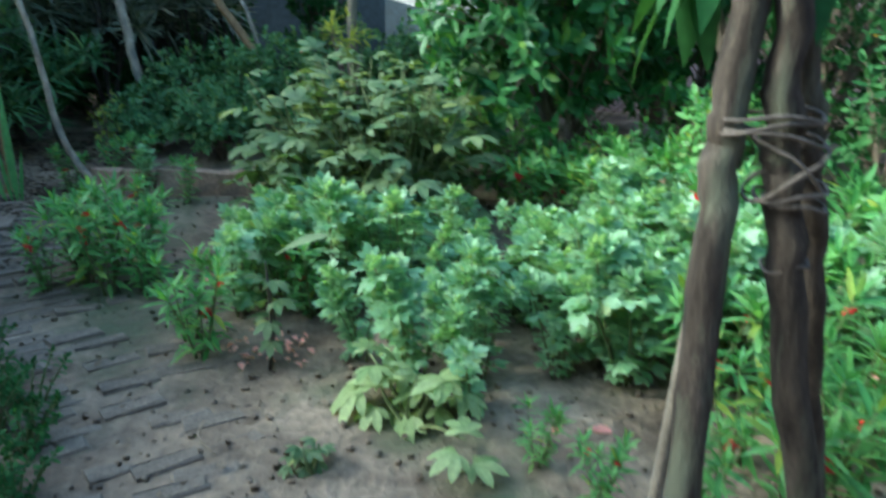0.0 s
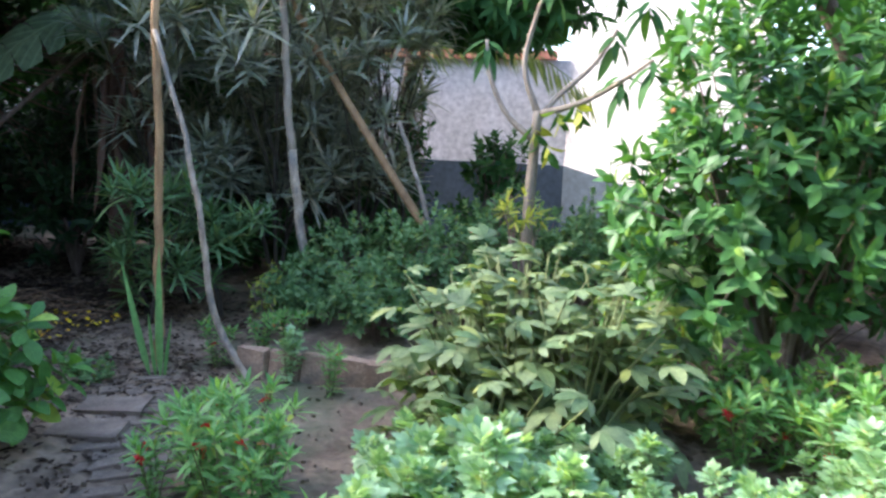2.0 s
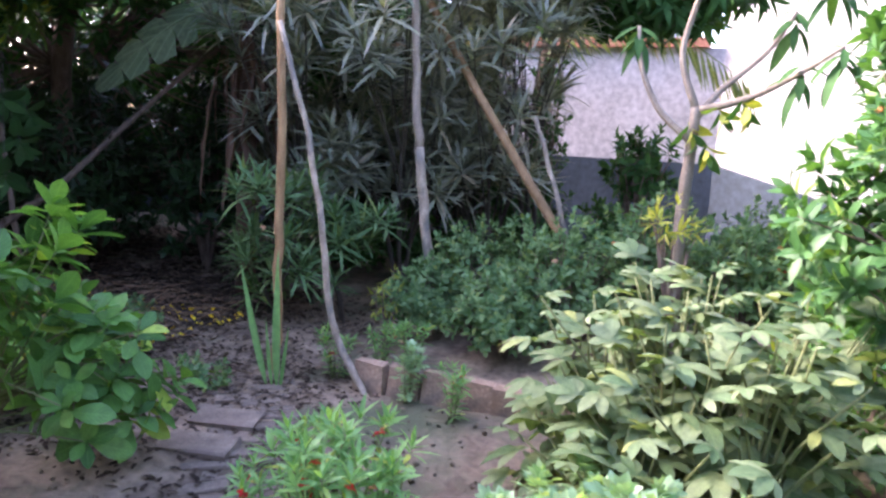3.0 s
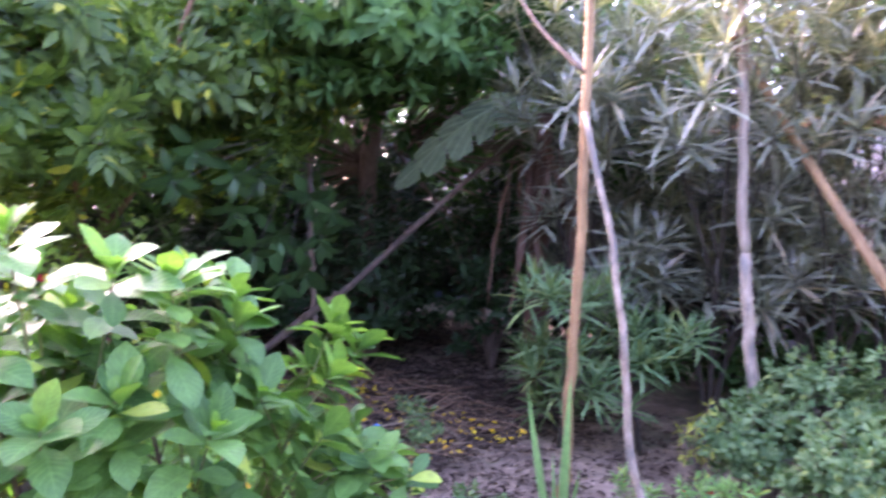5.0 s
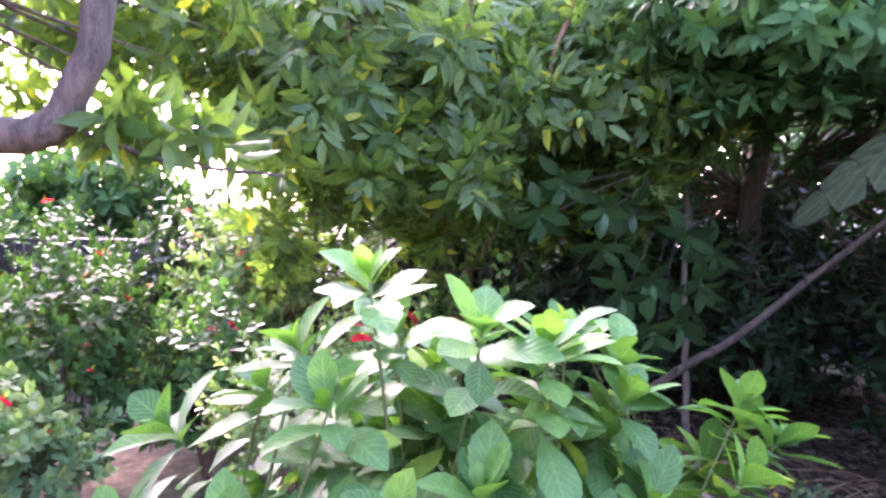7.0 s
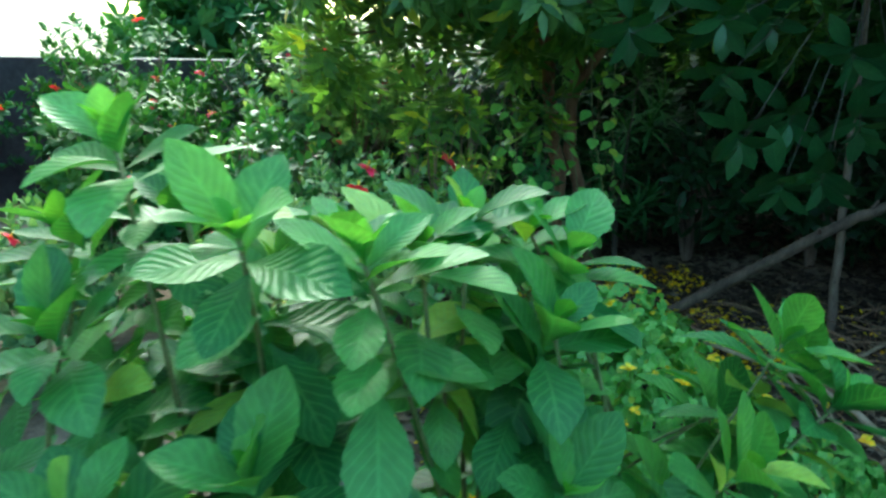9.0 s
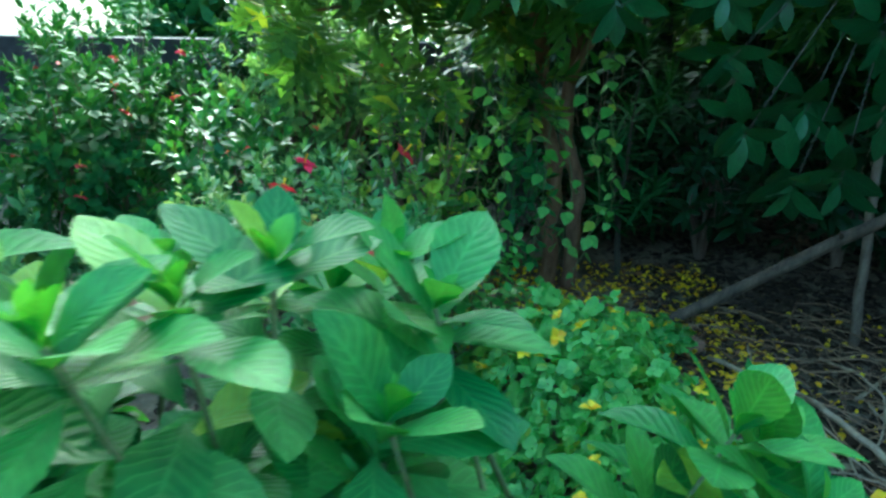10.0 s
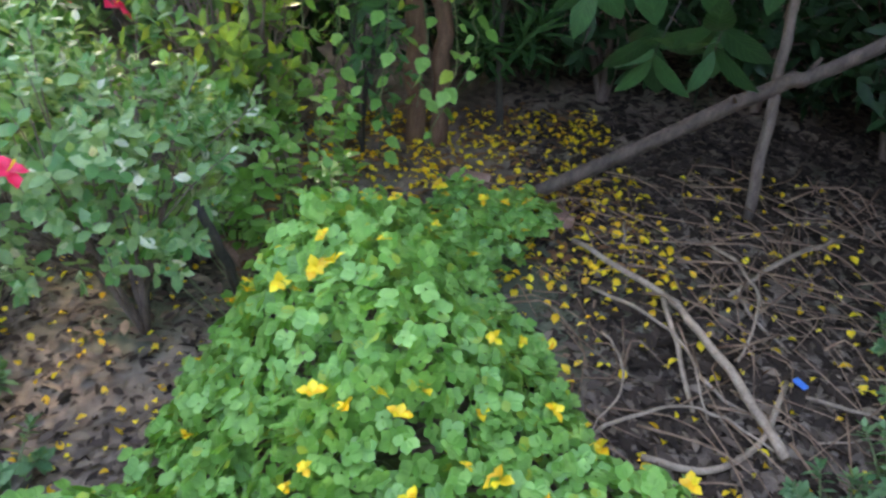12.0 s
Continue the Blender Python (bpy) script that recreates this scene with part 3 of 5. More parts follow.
tagged(part("twig_spray", boughs(Geo(), (0.485, 1.37, 1.5), P, 0.006, 0.003), GREY_BARK, yt), kind="stuff")
p, r = whorls(P, A, 8, (70, 110), (0.75, 1.1), 0.08, 0.9)
leaf_parts(T_MANGO, p, r, L_DARK, yt)

# ---- flower bed: pale feathery plants, balsams ----
MUM = dict(label="bushy flower plant with pale feathery leaves", category="flower plant", group="feathery plants in the bed")
mums = [herb("feathery_plant", (0.05 + 0.3 * k, 3.3), 0.40 + 0.04 * k, 6, T_MUM, L_MUM, 7, MUM["label"], MUM["category"], 0.18, (10, 85), (0.85, 1.4), group=MUM["group"], top=11)[0] for k in range(4)]
spots = []
for gx0 in np.arange(-0.98, 1.6, 0.28):
    for gy0 in np.arange(2.30, 4.05, 0.29):
        x, y = gx0 + rng.uniform(-0.09, 0.09), gy0 + rng.uniform(-0.09, 0.09)
        if 2.36 + 0.72 * max(0, -x - 0.05) + 0.12 * (x > 0.3) < y < 3.95 + 0.2 * x and rng.uniform() > 0.08:
            spots.append((x, y))
for i, (x, y) in enumerate(spots):
    put(mums[i % 4], x, y, rng.uniform(0, 6.28), rng.uniform(0.72, 1.22) * (1.14 if x > 0.4 else 1.0))
BAL = "upright balsam with narrow leaves and a few red flowers"
balsams = []
for k, col in enumerate((F_RED, F_RED, F_PINK)):
    ob, ends = herb("balsam_plant", (1.0 + 0.25 * k, 2.1), 0.42, 6, T_LANCE, L_BALSAM, 9, BAL if k < 2 else "upright balsam with narrow leaves and pink flowers", "flower plant", 0.15, (15, 80), (0.8, 1.35), group="balsams in the garden", top=10)
    flowers(ends[:2] - np.array([0, 0, 0.06]) + rng.normal(0, 0.02, (2, 3)), col, ob, (0.9, 1.4))
    balsams.append(ob)
for i, (x, y, s) in enumerate(((0.78, 1.72, 0.8), (1.05, 1.75, 1.1), (1.3, 1.9, 1.2), (1.0, 2.45, 1.1), (1.3, 2.4, 1.3), (1.6, 2.6, 1.4), (1.25, 2.85, 1.3), (1.55, 3.1, 1.4), (1.8, 3.3, 1.5), (1.45, 3.6, 1.4), (1.75, 3.9, 1.5),
                               (0.32, 2.02, 0.5), (0.50, 1.85, 0.55), (0.9, 4.35, 1.1), (1.2, 4.3, 1.2), (0.55, 4.45, 1.0), (0.75, 4.6, 0.9), (1.5, 4.4, 1.3),
                               (-1.72, 3.5, 1.05), (-1.9, 3.62, 1.15), (-1.58, 3.68, 1.0), (-1.78, 3.82, 1.1), (-2.02, 3.85, 0.95), (-1.5, 3.45, 0.8), (-2.05, 3.5, 0.8),
                               (-1.03, 2.80, 0.95), (-1.12, 2.95, 0.9), (-0.78, 3.32, 0.9), (-0.62, 3.2, 0.9), (-0.95, 3.4, 0.85), (-2.45, 5.35, 0.7), (-2.7, 5.2, 0.75), (-2.2, 5.3, 0.7), (-1.75, 4.85, 0.7), (0.15, 4.75, 0.9))):
    put(balsams[i % 3], x, y, rng.uniform(0, 6.28), s)

# okra-like plants with lobed leaves
def lobed(at, height, spread, n, label, leafsize=(0.7, 1.15), stemcol=STALK, name="lobed_leaf_plant", leafmat=L_OKRA):
    z = float(ground_z(*at)) - 0.01
    ob = thing(name, (*at, z), label, "vegetable plant")
    k = max(2, n // 4)
    E = np.stack([at[0] + rng.normal(0, spread, k), at[1] + rng.normal(0, spread, k), z + height * rng.uniform(0.55, 1.0, k)], 1)
    for e in E:
        part("stem", boughs(Geo(), (*at, z), [e], 0.010, 0.004, lift=0.1), stemcol, ob)
    p, r = whorls(E, np.tile([0, 0, 1.0], (k, 1)), 4, (45, 100), leafsize, height * 0.5, 0.25)
    leaf_parts(T_OKRA, p, r, leafmat, ob)
    return ob, E


lobed((-0.10, 2.28), 0.26, 0.14, 28, "small pale lobed-leaf plant on bare soil", (0.6, 1.0), leafmat=L_PALE_LOBE)
stick("twig", curve([(-0.86, 2.28, -0.07), (-0.84, 2.16, -0.055), (-0.76, 2.08, -0.07)], 8), np.linspace(0.004, 0.003, 8), DRY_TWIG, "thin pale twig lying on soil", "twig", 6)
solid("dry_leaf", scatter(Geo(), T_JASMINE, np.array([[0.52, 2.24, -0.06]]), frames(np.array([[1.0, 0.1, 0.02]]), np.array([[0, -0.1, 1.0]]), np.array([0.6]))), F_PINK, "single pale dry leaf lying on soil", "leaf")
lobed((-0.42, 2.02), 0.10, 0.08, 12, "low seedling clump on the soil", (0.3, 0.45))
for x, y, s in ((-0.55, 4.35, 0.95), (-0.85, 4.55, 0.85), (-0.25, 4.25, 0.85), (-0.55, 4.75, 0.95), (-0.15, 4.65, 0.9), (-0.65, 4.1, 0.6)):
    lobed((x, y), 1.12 * s, 0.23, 92, "tall bushy plant with grey-green lobed leaves", (0.75, 1.2))
ok, E = lobed((-0.72, 2.72), 0.50, 0.02, 8, "thin dark-stemmed plant with a few broad leaves", (0.4, 0.7), DARK_STALK)
tagged(part("leaf", scatter(Geo(), T_JASMINE, np.array([[-0.66, 2.72, 0.42]]), frames(np.array([[0.4, 0.1, 0.2]]), np.array([[0, 0, 1.0]]), np.array([1.2]))), L_OKRA, ok))

# ---- right-hand shrubs ----
big, P, A = bush("flowering_shrub", (0.85, 5.1), ((0.74, 5.2, 1.33), (0.98, 0.74, 1.2)), T_SHRUB, L_SHRUB, 560, 9, "tall bright green leafy shrub with small red flowers", "shrub", (15, 85), (1.05, 1.65), 0.09, 0.05, 0.45, (0.03, 0.004), BARK, 0.6, -0.8)
flowers(P[::26], F_PINK, big, (0.8, 1.1))
bush("flowering_shrub", (1.9, 5.9), ((1.9, 5.9, 1.5), (0.9, 0.8, 1.5)), T_SHRUB, L_DARK, 420, 9, "dark leafy shrub behind the bright one", "shrub", (15, 85), (0.8, 1.2), 0.09, 0.05, 0.4, (0.03, 0.004))
for x, y, rx, h in ((0.1, 5.35, 0.45, 0.8), (0.6, 4.75, 0.4, 0.6), (1.15, 4.75, 0.45, 0.65), (1.7, 5.0, 0.45, 0.8), (0.35, 6.0, 0.5, 1.1)):
    bush("low_shrub", (x, y), ((x, y, h * 0.5), (rx, 0.35, h * 0.5)), T_SHRUB, L_BALSAM, 90, 7, "low leafy shrub at the foot of the tall one", "shrub", (15, 90), (0.7, 1.1), 0.08, 0.05, 0.4, (0.012, 0.003), group="low shrubs")
for x, y, rx, h, mat in ((2.25, 3.5, 0.5, 1.35, L_DARK), (2.0, 2.7, 0.4, 0.95, L_BALSAM), (2.5, 2.3, 0.5, 1.1, L_DARK), (1.7, 4.4, 0.4, 0.9, L_BALSAM)):
    bush("leafy_shrub", (x, y), ((x, y, h * 0.5), (rx, 0.45, h * 0.52)), T_SHRUB, mat, 130, 8, "dense leafy shrub at the edge of the flower bed", "shrub", (15, 90), (0.7, 1.2), 0.09, 0.05, 0.35, (0.015, 0.004))
vine, P, A = bush("leafy_shrub", (2.3, 4.6), ((2.3, 4.7, 1.3), (0.6, 0.8, 1.4)), T_SMALL, L_DARK, 520, 12, "tall dark small-leaved shrub with a few flowers", "shrub", (10, 85), (0.9, 1.5), 0.12, 0.0, 0.4, (0.03, 0.004))
flowers(P[::60], F_YELLOW, vine)

# ---- shrubs in the raised bed ----
for i, (x, y, rx, h, red) in enumerate(((-2.05, 6.25, 0.55, 0.85, 0), (-1.45, 6.1, 0.5, 0.95, 1), (-1.0, 6.6, 0.5, 1.05, 1), (-0.35, 6.5, 0.5, 1.05, 1), (0.15, 6.4, 0.5, 1.2, 1), (-2.45, 6.05, 0.3, 0.55, 0), (-1.75, 5.75, 0.4, 0.6, 0))):
    ob, P, A = bush("hedge_shrub", (x, y), ((x, y, 0.1 + h * 0.52), (rx, 0.45, h * 0.5)), T_SMALL, L_HEDGE, 320, 9, "low small-leaved garden shrub with red flowers" if red else "low small-leaved green garden shrub", "shrub", (15, 85), (0.9, 1.7), 0.07, 0.0, 0.4, (0.012, 0.003), group="shrubs in the raised bed")
    if red:
        flowers(P[::38], F_RED, ob, (0.6, 0.9))
bush("small_shrub", (-2.62, 5.75), ((-2.62, 5.75, 0.42), (0.14, 0.14, 0.2)), T_LANCE, L_YELLOWING, 16, 6, "small yellowing plant in the bed", "plant", (20, 110), (0.6, 0.9), 0.05, 0.4)

# young tree with spreading arms
sap = thing("sapling", (-0.74, 6.2, 0.08), "bare-armed sapling with drooping leaves in the bed", "tree")
part("trunk", tube(Geo(), curve([(-0.74, 6.2, 0.08), (-0.75, 6.2, 1.0), (-0.73, 6.2, 1.5), (-0.72, 6.2, 1.8)], 16), np.linspace(0.045, 0.033, 16), 9, 0.04), GREY_BARK, sap)
ARMS = (((-0.73, 6.2, 1.58), (-0.95, 6.2, 1.78), (-1.08, 6.2, 2.05), (-1.12, 6.25, 2.3)), ((-0.72, 6.2, 1.78), (-0.83, 6.2, 2.1), (-0.78, 6.2, 2.4), (-0.66, 6.1, 2.75)), ((-0.72, 6.2, 1.78), (-0.45, 6.15, 1.85), (-0.2, 6.1, 1.98), (0.05, 6.0, 2.15)), ((-0.72, 6.2, 1.72), (-0.6, 6.3, 1.9), (-0.35, 6.4, 2.15), (-0.2, 6.4, 2.4)))
for arm in ARMS:
    part("branch", tube(Geo(), curve(arm, 12), np.linspace(0.026, 0.012, 12), 7, 0.04), GREY_BARK, sap)
P = np.array([arm[-1] for arm in ARMS] + [(-0.55, 6.1, 2.9), (-0.9, 6.3, 2.85), (0.25, 6.0, 2.3), (-0.15, 6.1, 2.05), (0.0, 6.3, 2.6)])
part("branch", boughs(Geo(), ARMS[1][-1], P[4:6], 0.01, 0.005), GREY_BARK, sap)
p, r = whorls(P, np.tile([0, -0.2, 0.6], (len(P), 1)), 9, (60, 115), (0.9, 1.4), 0.1, 0.6)
leaf_parts(T_MANGO, p, r, L_DARK, sap)
p, r = whorls([(-0.72, 6.15, 1.62), (-0.55, 6.12, 1.72), (-0.42, 6.1, 1.78), (-0.62, 6.12, 1.5)], np.tile([0.3, -0.3, -0.6], (4, 1)), 7, (20, 80), (1.2, 2.0), 0.1, 0.5)
leaf_parts(T_SHRUB, p[::2], r[::2], L_YELLOWING, sap)
leaf_parts(T_SHRUB, p[1::2], r[1::2], L_SHRUB, sap)
bush("small_shrub", (-1.35, 8.6), ((-1.35, 8.6, 1.25), (0.4, 0.35, 0.4)), T_SHRUB, L_DARK, 70, 8, "dark shrub in front of the white wall", "shrub", (15, 85), (1.0, 1.6), 0.09, 0.1)
bush("small_shrub", (-0.75, 6.0), ((-0.78, 6.0, 1.08), (0.22, 0.15, 0.14)), T_LANCE, L_YELLOWING, 12, 6, "yellow-green leaf tuft at the sapling's foot", "plant", (20, 80), (0.8, 1.3), 0.06)

# ---- poles ----
stick("support_pole", curve([(-3.09, 5.07, -0.05), (-3.05, 5.05, 0.32), (-3.03, 5.05, 0.98), (-3.02, 5.05, 1.61), (-3.03, 5.05, 2.36), (-3.03, 5.05, 3.0)], 26, 0.006), np.linspace(0.031, 0.023, 26), BAMBOO, "upright tan wooden pole standing in soil", "pole")
stick("dry_branch", curve([(-3.0, 5.0, 2.19), (-2.8, 5.0, 1.53), (-2.68, 5.0, 0.9), (-2.615, 5.0, 0.42), (-2.40, 5.0, 0.02), (-2.35, 5.0, -0.08)], 26, 0.004), np.linspace(0.016, 0.026, 26), PALE_BARK, "crooked pale dry branch leaning on the tan pole", "branch")
stick("dry_branch", curve([(-3.03, 5.04, 2.4), (-3.35, 5.1, 2.65), (-3.7, 5.2, 3.0)], 10), np.linspace(0.014, 0.008, 10), LIMB_BARK, "side branch of the tan pole", "branch")
pt = thing("bare_trunk", (-2.42, 6.2, 0.05), "bare trunk, pale below and dark above, among shrubs", "trunk")
part("lower_trunk", tube(Geo(), curve([(-2.42, 6.2, 0.05), (-2.49, 6.2, 0.5), (-2.62, 6.2, 1.45)], 16, 0.006), np.linspace(0.042, 0.034, 16), 9, 0.04), PALE_BARK, pt, "pale peeling bark")
part("upper_trunk", tube(Geo(), curve([(-2.62, 6.2, 1.43), (-2.67, 6.2, 2.05), (-2.75, 6.25, 3.0)], 14, 0.006), np.linspace(0.033, 0.026, 14), 9, 0.04), GREY_BARK, pt)
stick("leaning_pole", curve([(-1.05, 6.5, 0.05), (-1.72, 6.5, 1.03), (-2.465, 6.5, 2.12), (-2.75, 6.55, 2.55), (-3.05, 6.6, 3.0)], 20, 0.006), np.linspace(0.038, 0.026, 20), BAMBOO, "slanting tan pole behind the shrubs", "pole")
stick("leaning_pole", curve([(-1.31, 6.6, 0.05), (-1.575, 6.6, 0.83), (-1.77, 6.6, 1.42), (-1.87, 6.6, 1.70)], 16, 0.004), np.linspace(0.022, 0.016, 16), PALE_BARK, "thin pale slanting stick behind the shrubs", "pole")
sw = thing("sword_leaf_plant", (-2.98, 4.86, -0.02), "upright sword-shaped green leaves beside a pole", "plant")
for dx, h, lean in ((0.10, 0.88, 0.02), (-0.08, 0.80, -0.24), (0.02, 0.45, -0.10), (0.16, 0.42, 0.16)):
    part("leaf", scatter(Geo(), blade(1.0, 0.062, 6, 0.35, 0.02, 0.35), np.array([[-2.95 + dx * 0.4, 4.85, -0.02]]), frames(np.array([[lean, -0.03, 1.0]]), np.array([[0.1, -1.0, 0]]), np.array([h]))), L_BLADE, sw)

# ---- dracaena thicket ----
def dracaena(base, height, spread, n, label, low=0.32, leafmat=L_DRAC, size=(0.7, 1.15)):
    z = float(ground_z(base[0], base[1])) - 0.02
    ob = thing("dracaena", (base[0], base[1], z), label, "shrub", "narrow-leaved thicket")
    h = rng.uniform(low, 1.0, n) * height
    a, rr = rng.uniform(0, 6.28, n), spread * np.sqrt(rng.uniform(0.05, 1, n)) * (0.5 + 0.6 * h / height)
    P = np.stack([base[0] + rr * np.cos(a), base[1] + 0.75 * rr * np.sin(a) - 0.35 * (h > 2.1), z + h], 1)
    limbs(ob, (base[0], base[1], z), P[::4], 0.026, 0.007, DARK_STALK, 4, 0.2, 0.4)
    A = unit(P - np.array([base[0], base[1], z + height * 0.3]) + np.array([0, 0, 0.5]))
    p, r = whorls(P, A, 22, (15, 95), size, 0.10, 0.05)
    tagged(part("foliage", scatter(Geo(), T_NARROW, p, r), leafmat, ob), kind="stuff")


for x, y, h, s, n in ((-3.85, 6.7, 3.3, 0.85, 78), (-3.1, 6.95, 3.4, 0.9, 92), (-2.4, 7.2, 3.4, 0.85, 92), (-4.5, 7.4, 3.3, 0.8, 56), (-3.2, 8.1, 3.6, 0.95, 70)):
    dracaena((x, y), h, s, n, "tall shrub with tufts of narrow grey-green leaves")
dracaena((-2.15, 7.7), 3.5, 0.55, 60, "tall shrub with tufts of narrow grey-green leaves", 0.62)
dracaena((-7.0, 4.5), 1.7, 0.32, 20, "dark narrow-leaved shrub beside thin trunks", 0.25, L_DARK, (0.6, 0.9))
for x, y, h, s, n in ((-3.75, 6.0, 1.25, 0.42, 22), (-3.3, 6.3, 1.0, 0.4, 16), (-4.0, 6.3, 0.8, 0.35, 10)):
    dracaena((x, y), h, s, n, "low shrub with tufts of narrow green leaves", 0.3, L_HEDGE, (0.6, 0.95))

# ---- banana ----
ban = thing("banana_plant", (-4.55, 6.7, 0.0), "banana plant with a torn leaf and hanging dry leaves", "banana plant")
part("trunk", tube(Geo(), curve([(-4.55, 6.7, -0.02), (-4.5, 6.65, 1.2), (-4.4, 6.5, 2.4)], 12), np.linspace(0.11, 0.075, 12), 10, 0.02), DEAD_LEAF, ban)


def banana_leaf(line, width, torn=7, sag=0.18, face=(0, 0, 1.0)):
    """A long blade along a bent midrib, cut into strips along its side veins."""
    g = Geo()
    n = torn * 4
    c = curve(line, n + 1)
    t = unit(np.gradient(c, axis=0))
    x = unit(np.cross(t, np.array(face)))
    for sgn in (-1, 1):
        for k in range(torn):
            i = np.arange(4 * k, 4 * k + 5)
            s = i / n
            w = width * np.sin(np.pi * (0.04 + 0.94 * s) ** 0.8) ** 0.55
            hang = sag * rng.uniform(0.7, 1.6)
            rows = []
            for q in (0, 0.5, 1.0):
                rows.append(c[i] + sgn * x[i] * (w * q * 0.92)[:, None] + t[i] * (0.12 * q * w)[:, None] + np.array([0, 0, 1.0]) * (0.12 * w * q - hang * w * q * q * 2.2)[:, None])
            rows[2] = rows[2] + (rows[2].mean(0) - rows[2]) * rng.uniform(0.12, 0.3)
            rows[1] = rows[1] + (rows[1].mean(0) - rows[1]) * 0.04
            v = np.stack(rows, 1).reshape(-1, 3)
            f = [(3 * a + b, 3 * a + b + 1, 3 * a + b + 4, 3 * a + b + 3) for a in range(4) for b in range(2)]
            uv = np.stack([np.tile([0.5, 0.5 + 0.22 * sgn, 0.5 + 0.45 * sgn], 5), np.repeat(s, 3)], 1)
            g.add(v, f, uv)
    tube(g, c, np.linspace(0.014, 0.004, n + 1), 5)
    return g


part("leaf", banana_leaf([(-4.40, 6.45, 2.4), (-4.65, 6.2, 2.42), (-5.0, 6.0, 2.15), (-5.45, 5.9, 1.78)], 0.2, 6, 0.12, (0.6, -0.62, 0.5)), L_BANANA, ban, "broad torn banana leaf")
part("leaf", banana_leaf([(-4.4, 6.5, 2.4), (-4.7, 7.0, 3.0), (-5.2, 7.4, 3.1), (-5.9, 7.7, 2.6)], 0.22), L_BANANA, ban, "broad torn banana leaf")
part("leaf", banana_leaf([(-4.4, 6.5, 2.4), (-4.3, 6.9, 3.1), (-4.0, 7.3, 3.4), (-3.4, 7.7, 3.2)], 0.22), L_BANANA, ban, "broad torn banana leaf")
for k in range(22):
    a = rng.uniform(0, 6.28)
    x, y = -4.42 + 0.12 * math.cos(a) + rng.normal(0, 0.11), 6.5 + 0.16 * math.sin(a)
    part("dry_leaf", scatter(Geo(), blade(1.0, 0.045, 8, 0.9, 0.08, 0.5, 0.35), np.array([[x, y, rng.uniform(1.95, 2.3)]]), frames(np.array([[0.12 * math.cos(a) + rng.normal(0, 0.16), 0.12 * math.sin(a) + rng.normal(0, 0.16), -1.0]]), np.array([[math.cos(a), math.sin(a), 0.1]]), np.array([rng.uniform(0.45, 1.3)]))), DEAD_LEAF, ban, "hanging brown dry leaf")

# palm frond over the wall
palm = thing("palm", (-2.6, 9.3, 0.0), "palm with a drooping frond in front of the white wall", "palm")
part("trunk", tube(Geo(), curve([(-2.6, 9.3, -0.02), (-2.58, 9.25, 1.6), (-2.5, 9.2, 2.5)], 14), np.linspace(0.12, 0.08, 14), 10, 0.04), BARK, palm)
for line in (((-2.5, 9.2, 2.5), (-2.0, 9.05, 2.75), (-1.3, 9.0, 2.62), (-0.5, 8.95, 2.12)), ((-2.5, 9.2, 2.5), (-2.2, 8.8, 2.9), (-1.7, 8.5, 3.0), (-1.1, 8.2, 2.75)), ((-2.5, 9.2, 2.5), (-3.0, 9.0, 2.9), (-3.6, 8.9, 2.7), (-4.1, 8.8, 2.1))):
    c = curve(line, 44)
    g = tube(Geo(), c, np.linspace(0.018, 0.004, 44), 5)
    t = unit(np.gradient(c, axis=0))
    side = unit(np.cross(t, np.array([0, 0, 1.0])))
    for sgn in (-1, 1):
        d = t * 0.5 + sgn * side * 0.45 + np.array([0, 0, -0.75])
        scatter(g, blade(0.46, 0.026, 3, 0.3, 0.2, 0.4), c[4:], frames(d[4:] + rng.normal(0, 0.08, d[4:].shape), side[4:] * sgn + np.array([0, 0, 0.6]), rng.uniform(0.75, 1.1, 40)))
    part("frond", g, L_PALM, palm)

# ---- big-leaved bush beside the walk ----
BUSH_AT = (-3.35, 3.0, 0.0)
jb = thing("broad_leaf_bush", BUSH_AT, "open bush with rosettes of broad ribbed glossy leaves", "bush")
ROSETTES = np.array([(-3.20, 2.39, 1.60), (-3.00, 2.62, 1.50), (-3.02, 2.80, 1.45), (-3.14, 2.89, 1.44), (-3.25, 2.98, 1.45), (-3.39, 3.12, 1.40), (-3.31, 3.19, 1.37), (-3.16, 3.13, 1.28), (-3.26, 3.62, 1.20), (-3.34, 3.56, 1.00),
                     (-3.51, 2.17, 1.26), (-3.36, 2.50, 1.12), (-2.96, 2.62, 1.12), (-3.04, 3.14, 1.02), (-3.33, 2.62, 1.32), (-3.04, 3.46, 1.06), (-2.88, 2.38, 1.10), (-3.22, 3.12, 1.18), (-3.22, 2.60, 1.22), (-3.45, 1.92, 1.18),
                     (-3.48, 2.75, 1.36), (-3.52, 3.02, 1.30), (-3.35, 2.24, 1.40), (-3.12, 2.28, 1.30), (-2.86, 2.86, 1.00), (-2.92, 3.34, 0.88), (-3.10, 2.05, 1.02), (-3.28, 1.80, 1.00), (-3.60, 2.42, 1.12), (-3.26, 2.48, 1.46), (-3.20, 3.72, 1.10), (-3.34, 3.70, 1.12)])
CORE = np.array([-3.35, 2.85, 0.35])
R_AXIS = unit(unit(ROSETTES - CORE) * np.array([1.0, 1.0, 0.6]) + np.array([0, 0, 0.75]) + rng.normal(0, 0.12, ROSETTES.shape))
P1, A1 = tips((-3.36, 2.75, 0.66), (0.46, 0.95, 0.56), 62, 0.75, 0.9, -0.5)
P3, A3 = tips((-3.02, 3.58, 0.45), (0.36, 0.36, 0.38), 32, 0.6, 0.8, -0.6)
